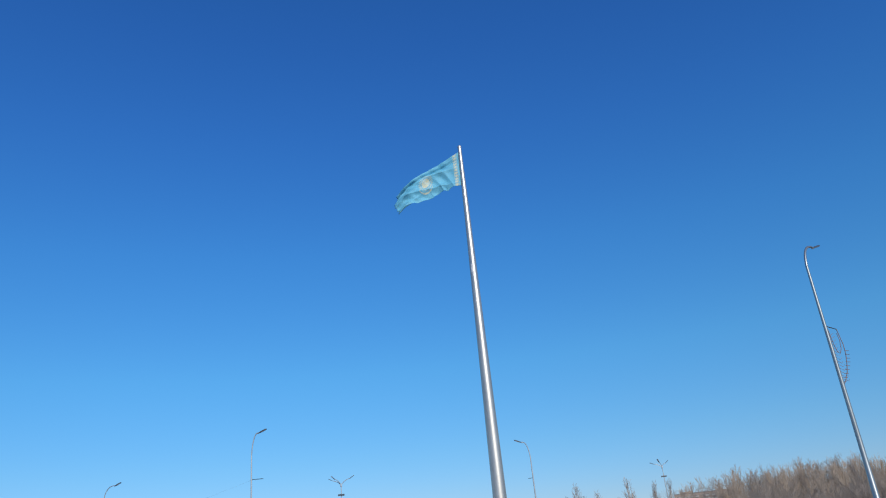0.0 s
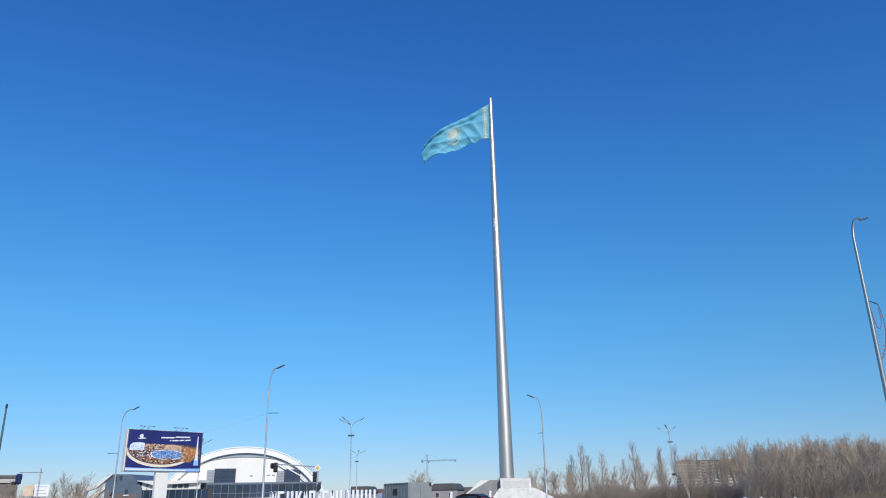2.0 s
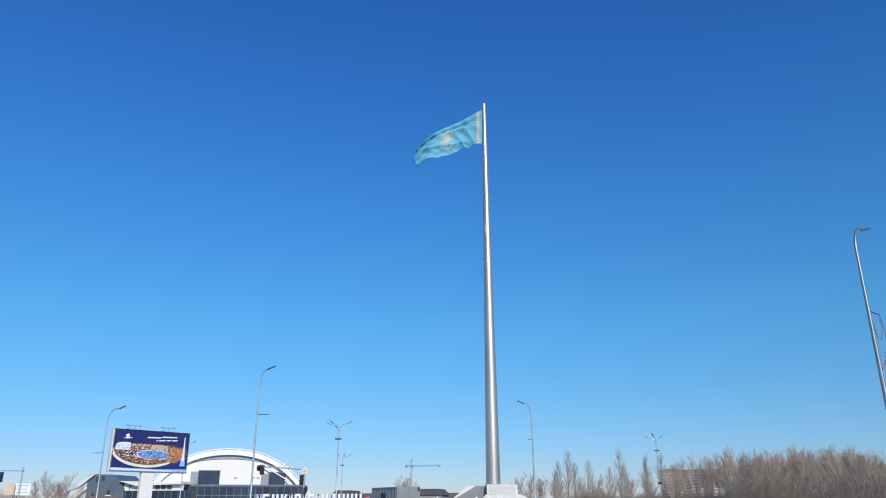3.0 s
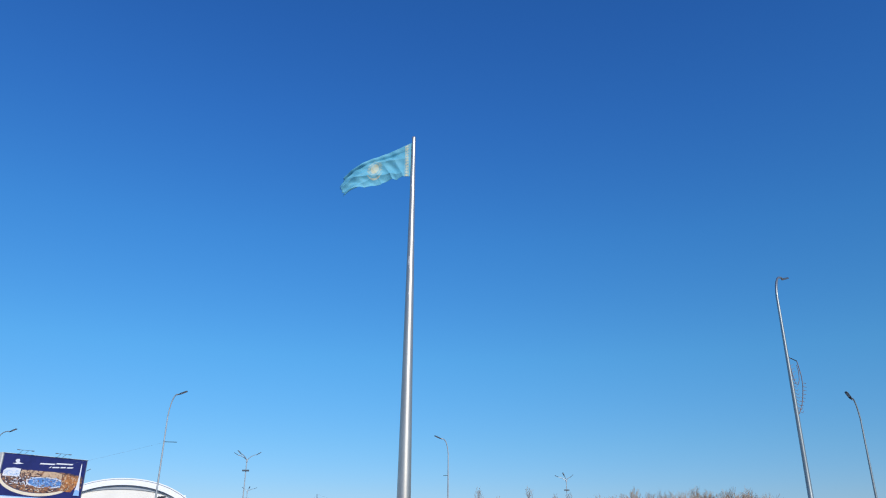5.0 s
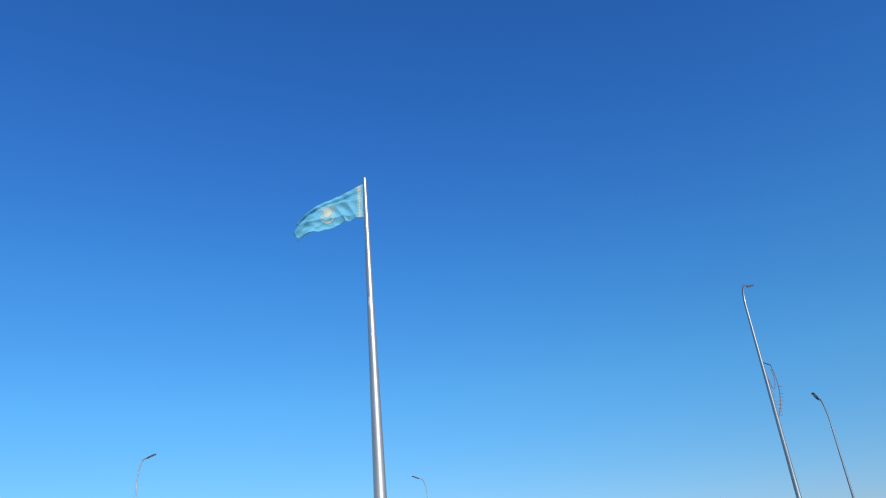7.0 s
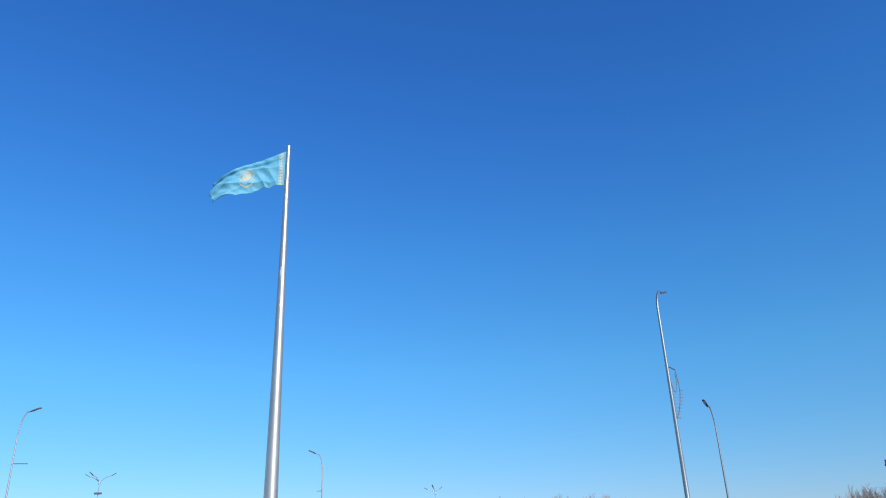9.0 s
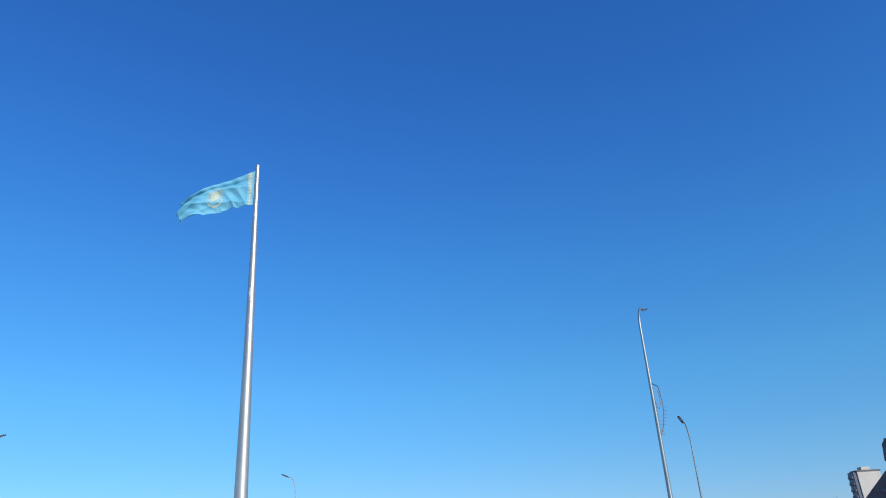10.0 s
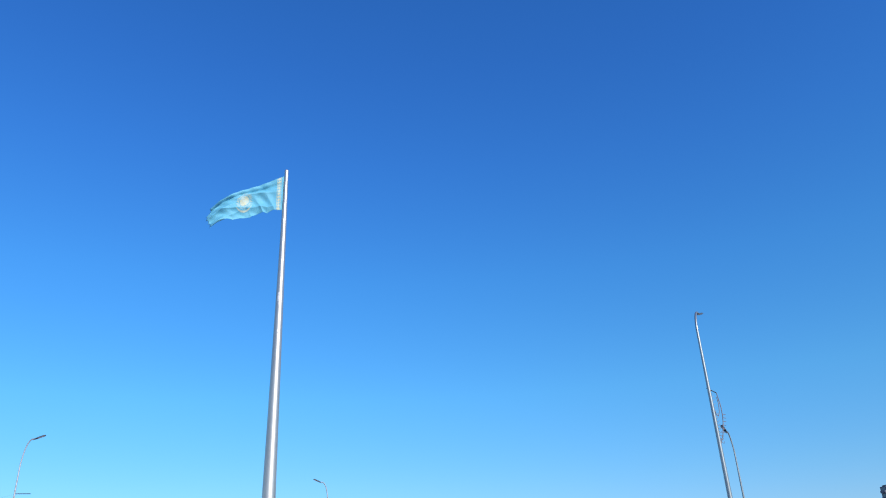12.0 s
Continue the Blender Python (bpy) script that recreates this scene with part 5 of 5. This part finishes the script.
# ---- far buildings ----
def storey_block(name, x, y, turn, w, d, storeys, bays, wall, label, pitch=2.9, balcony=None, roof_box=None, base=0.0, win=(0.55, 0.5), ends=True):
    """A flat-roofed block; front at local y = 0, windows with frames, sills and panes, storey by storey."""
    ob = thing(name, x, y, 0, turn, label, "building")
    h = storeys * pitch + 1.2
    part("wall", boxes((0, w, 0, d, 0, h)), wall, ob)
    part("parapet", boxes((-0.25, w + 0.25, -0.25, d + 0.25, h, h + 0.7)), ROOF, ob)
    if roof_box:
        part("roof_house", boxes((w * roof_box[0], w * roof_box[1], d * 0.2, d * 0.8, h + 0.7, h + roof_box[2])), wall, ob)
    bw = w / bays
    wm = bpy.data.meshes.new("pane")
    bm = boxes((-bw * win[0] / 2, bw * win[0] / 2, -0.06, 0.02, 0, pitch * win[1]))
    bm.to_mesh(wm)
    bm.free()
    wm.materials.append(PANE)
    fm = bpy.data.meshes.new("window")
    t = 0.14
    ww, hh = bw * win[0] / 2 + t, pitch * win[1] + t
    bm = boxes((-ww, ww, -0.12, 0.02, -t, 0), (-ww, ww, -0.12, 0.02, hh - t, hh), (-ww, -ww + t, -0.12, 0.02, 0, hh - t), (ww - t, ww, -0.12, 0.02, 0, hh - t))
    bm.to_mesh(fm)
    bm.free()
    fm.materials.append(BALCONY)
    km = None
    if balcony:
        km = bpy.data.meshes.new("balcony")
        bm = boxes((-bw * 0.46, bw * 0.46, -1.2, 0, -0.25, 0.85))
        bm.to_mesh(km)
        bm.free()
        km.materials.append(BALCONY)
    for s in range(storeys):
        z = base + s * pitch + 0.9
        for b in range(bays if win[0] > 0.1 else 0):
            cx = (b + 0.5) * bw
            frame_ob = new("window", fm)
            frame_ob.parent = ob
            frame_ob.location = (cx, 0, z)
            pane = new("pane", wm)
            pane.parent = frame_ob
            if km and b in balcony:
                bal = new("balcony", km)
                bal.parent = ob
                bal.location = (cx, 0, z - 0.1)
    if ends:
        for s in range(storeys):
            z = base + s * pitch + 0.9
            part("end_window", boxes((-0.05, 0.02, d * 0.15, d * 0.42, z, z + 1.5)), PANE, ob)
            part("end_window", boxes((-0.05, 0.02, d * 0.6, d * 0.86, z, z + 1.5)), PANE, ob)
    return ob


def apartment_slab():
    a, b = Vector((169, 781.6)), Vector((225, 767.6))
    turn = math.degrees(math.atan2(b.y - a.y, b.x - a.x))
    storey_block("apartment_block", a.x, a.y, turn, (b - a).length, 16, 11, 10, BRICK_WALL, "long brown apartment block with white balconies behind the woods", 2.9, {0, 1, 2, 3, 5, 6, 8, 9}, (0.1, 0.3, 2.4))


apartment_slab()


def tower_block():
    ob = storey_block("tower_block", 292.4, 300.6, -11.5, 11.8, 5.4, 12, 3, PALE_WALL, "tall sunlit beige tower block with grey side balconies", 2.95, None, (0.28, 0.66, 2.3), 0, (0.05, 0.05), False)
    # the side away from the sun has its shade in the wall colour
    part("dark_side", boxes((-1.7, -0.02, 0.6, 5.4, 0, 36.6)), GREY_WALL, ob, "grey side bay, darkened in colour for shade")
    for s in range(12):
        z = 1.2 + s * 2.95
        part("side_balcony", boxes((-2.5, -1.7, 1.0, 4.8, z, z + 1.1)), GREY_WALL, ob)
        part("side_window", boxes((-1.75, -1.68, 1.2, 4.6, z + 1.15, z + 2.5)), PANE, ob)


def stepped_block():
    """An apartment house whose wing slopes up to a tower; its walls are darkened for shade."""
    ob = thing("stepped_apartment_house", 235.5, 230.2, 0, -71.0, "brown apartment house, darkened for shade, with a wing sloping up to a tower", "building")
    outline = [(-29.5, 0), (34, 0), (34, 39.0), (3.0, 39.0), (2.2, 37.8), (1.5, 32.0), (2.2, 31.0), (2.1, 29.6), (0.9, 28.4), (-9.6, 18.5), (-19.5, 9.0)]
    outline = [(x * 1.1, z) for x, z in outline]
    part("wall", prism(outline, 0, 14), DARK_WALL, ob)
    part("tower_cap", boxes((3.6, 37.4, -0.2, 14, 39.0, 39.7)), ROOF, ob)
    part("tower_band", boxes((2.3, 37.4, -0.2, 0.05, 34.5, 36.6)), GREY_WALL, ob, "paler band below the roof")

    def left_edge(z):
        for (xa, za), (xb, zb) in zip(outline[3:], outline[4:] + outline[:1]):
            if zb <= z <= za:
                return xb + (xa - xb) * (z - zb) / max(0.01, za - zb)
        return 1.3

    for s in range(13):
        z0 = s * 3.0
        x = max(left_edge(z0 + 2.4), left_edge(z0 + 0.6)) + 0.5
        k = 0
        while x < 20:
            part("window", boxes((x, x + 1.25, -0.06, 0.05, z0 + 0.8, z0 + 2.3)), PANE, ob)
            if k % 2:
                part("balcony", boxes((x - 0.2, x + 1.5, -0.9, 0, z0 + 0.05, z0 + 0.85)), GREY_WALL, ob)
            x += 2.2
            k += 1


tower_block()
stepped_block()


def low_shop():
    ob = thing("low_roadside_building", -83.2, 123.6, 0, 34, "low brownish shop building with a dark flat roof", "building")
    part("wall", boxes((-32, 0.8, 0, 14, 0, 5.6)), BROWN_CLAD, ob)
    part("fascia", boxes((-32.3, 1.0, -0.35, 14.2, 5.5, 6.3), bevel=0.03), PALE_WALL, ob, "pale fascia")
    part("roof", boxes((-32.5, 1.3, -0.6, 14.4, 6.28, 6.75), bevel=0.03), ROOF, ob)
    for k in range(9):
        x = -31 + k * 3.4
        win = part("window", boxes((x, x + 2.3, -0.06, 0.03, 1.0, 3.6)), FRAME, ob)
        part("pane", boxes((x + 0.1, x + 2.2, -0.08, -0.05, 1.1, 3.5)), PANE, win)


low_shop()


def low_house(x, y, w, h, turn):
    ob = thing("low_far_house", x, y, 0, turn, "low grey house with a dark roof on the horizon", "building", "houses on the horizon")
    part("wall", boxes((-w / 2, w / 2, -5, 5, 0, h)), FAR_WALL, ob)
    part("roof", prism([(-w / 2 - 0.6, h), (w / 2 + 0.6, h), (w / 2 - 1.5, h + 2.2), (-w / 2 + 1.5, h + 2.2)], -5.6, 5.6), ROOF, ob)
    for k in range(max(2, int(w / 4))):
        cx = -w / 2 + (k + 0.5) * w / max(2, int(w / 4))
        win = part("window", boxes((cx - 0.8, cx + 0.8, -5.06, -4.95, h * 0.45, h * 0.8)), BALCONY, ob)
        part("pane", boxes((cx - 0.65, cx + 0.65, -5.1, -5.05, h * 0.47, h * 0.78)), PANE, win)


rnd_h = random.Random(31)
for k in range(12):
    x = -53 + k * 5.2 + rnd_h.uniform(-1.2, 1.2)
    low_house(x, 292 + 20 * (k % 3) + rnd_h.uniform(-4, 4), rnd_h.uniform(7, 11), rnd_h.uniform(3.6, 5.0), rnd_h.uniform(-12, 12))


def tower_crane():
    ob = thing("tower_crane", -93.5, 894.5, 2.0, 4, "distant grey tower crane above the houses", "crane")

    def lattice(name, a, b, w, n):
        a, b = Vector(a), Vector(b)
        d = (b - a).normalized()
        s = d.cross(Vector((0, 1, 0.01))).normalized() * w
        t = d.cross(s).normalized() * w
        bm = bmesh.new()
        corners = (s + t, s - t, -s - t, t - s)
        for c in corners:
            tube(bm, [a + c, b + c], 0.16, 4)
        for i in range(n):
            for j in range(4):
                tube(bm, [a.lerp(b, i / n) + corners[j], a.lerp(b, (i + 1) / n) + corners[(j + 1) % 4]], 0.09, 3)
        part(name, bm, CRANE_PAINT, ob)

    lattice("mast", (0, 0, -2.1), (0, 0, 43), 0.9, 22)
    lattice("mast_top", (0, 0, 43), (0, 0, 50.5), 0.55, 5)
    lattice("jib", (0, 0, 43), (34.5, 0, 43.6), 0.6, 20)
    lattice("counter_jib", (0, 0, 43), (-6.5, 0, 43.6), 0.6, 5)
    part("counterweight", boxes((-7.0, -4.8, -1, 1, 41, 44)), CRANE_PAINT, ob)
    part("operator_cab", boxes((0.6, 2.4, -1.6, 0.2, 40.6, 42.8), bevel=0.1), CRANE_PAINT, ob)
    part("tie_rope", bars(([(0, 0, 50.3), (20, 0, 44)], 0.08), ([(0, 0, 50.3), (-6, 0, 44)], 0.08), n=4), CRANE_PAINT, ob)
    part("hook_block", boxes((32, 34, -0.8, 0.8, 41.8, 43)), CRANE_PAINT, ob)


tower_crane()

# ---- kerbs, stone by stone ----
kerb_run([(-60, 24.35), (100, 24.35)], "grey concrete kerb along the pavement")
kerb_run([(-70, 44), (-8, 44), (-5.5, 47), (-5.5, 56), (-8, 59), (-70, 59)], "grey concrete kerb round the traffic island")
kerb_run([(-70, 66.3), (-20, 66.3), (-6, 70.1), (6, 70.5), (18, 69.7), (24.5, 67.1), (29.5, 61.6), (36, 57.1), (60, 51.1)], "grey concrete kerb along the far verge")
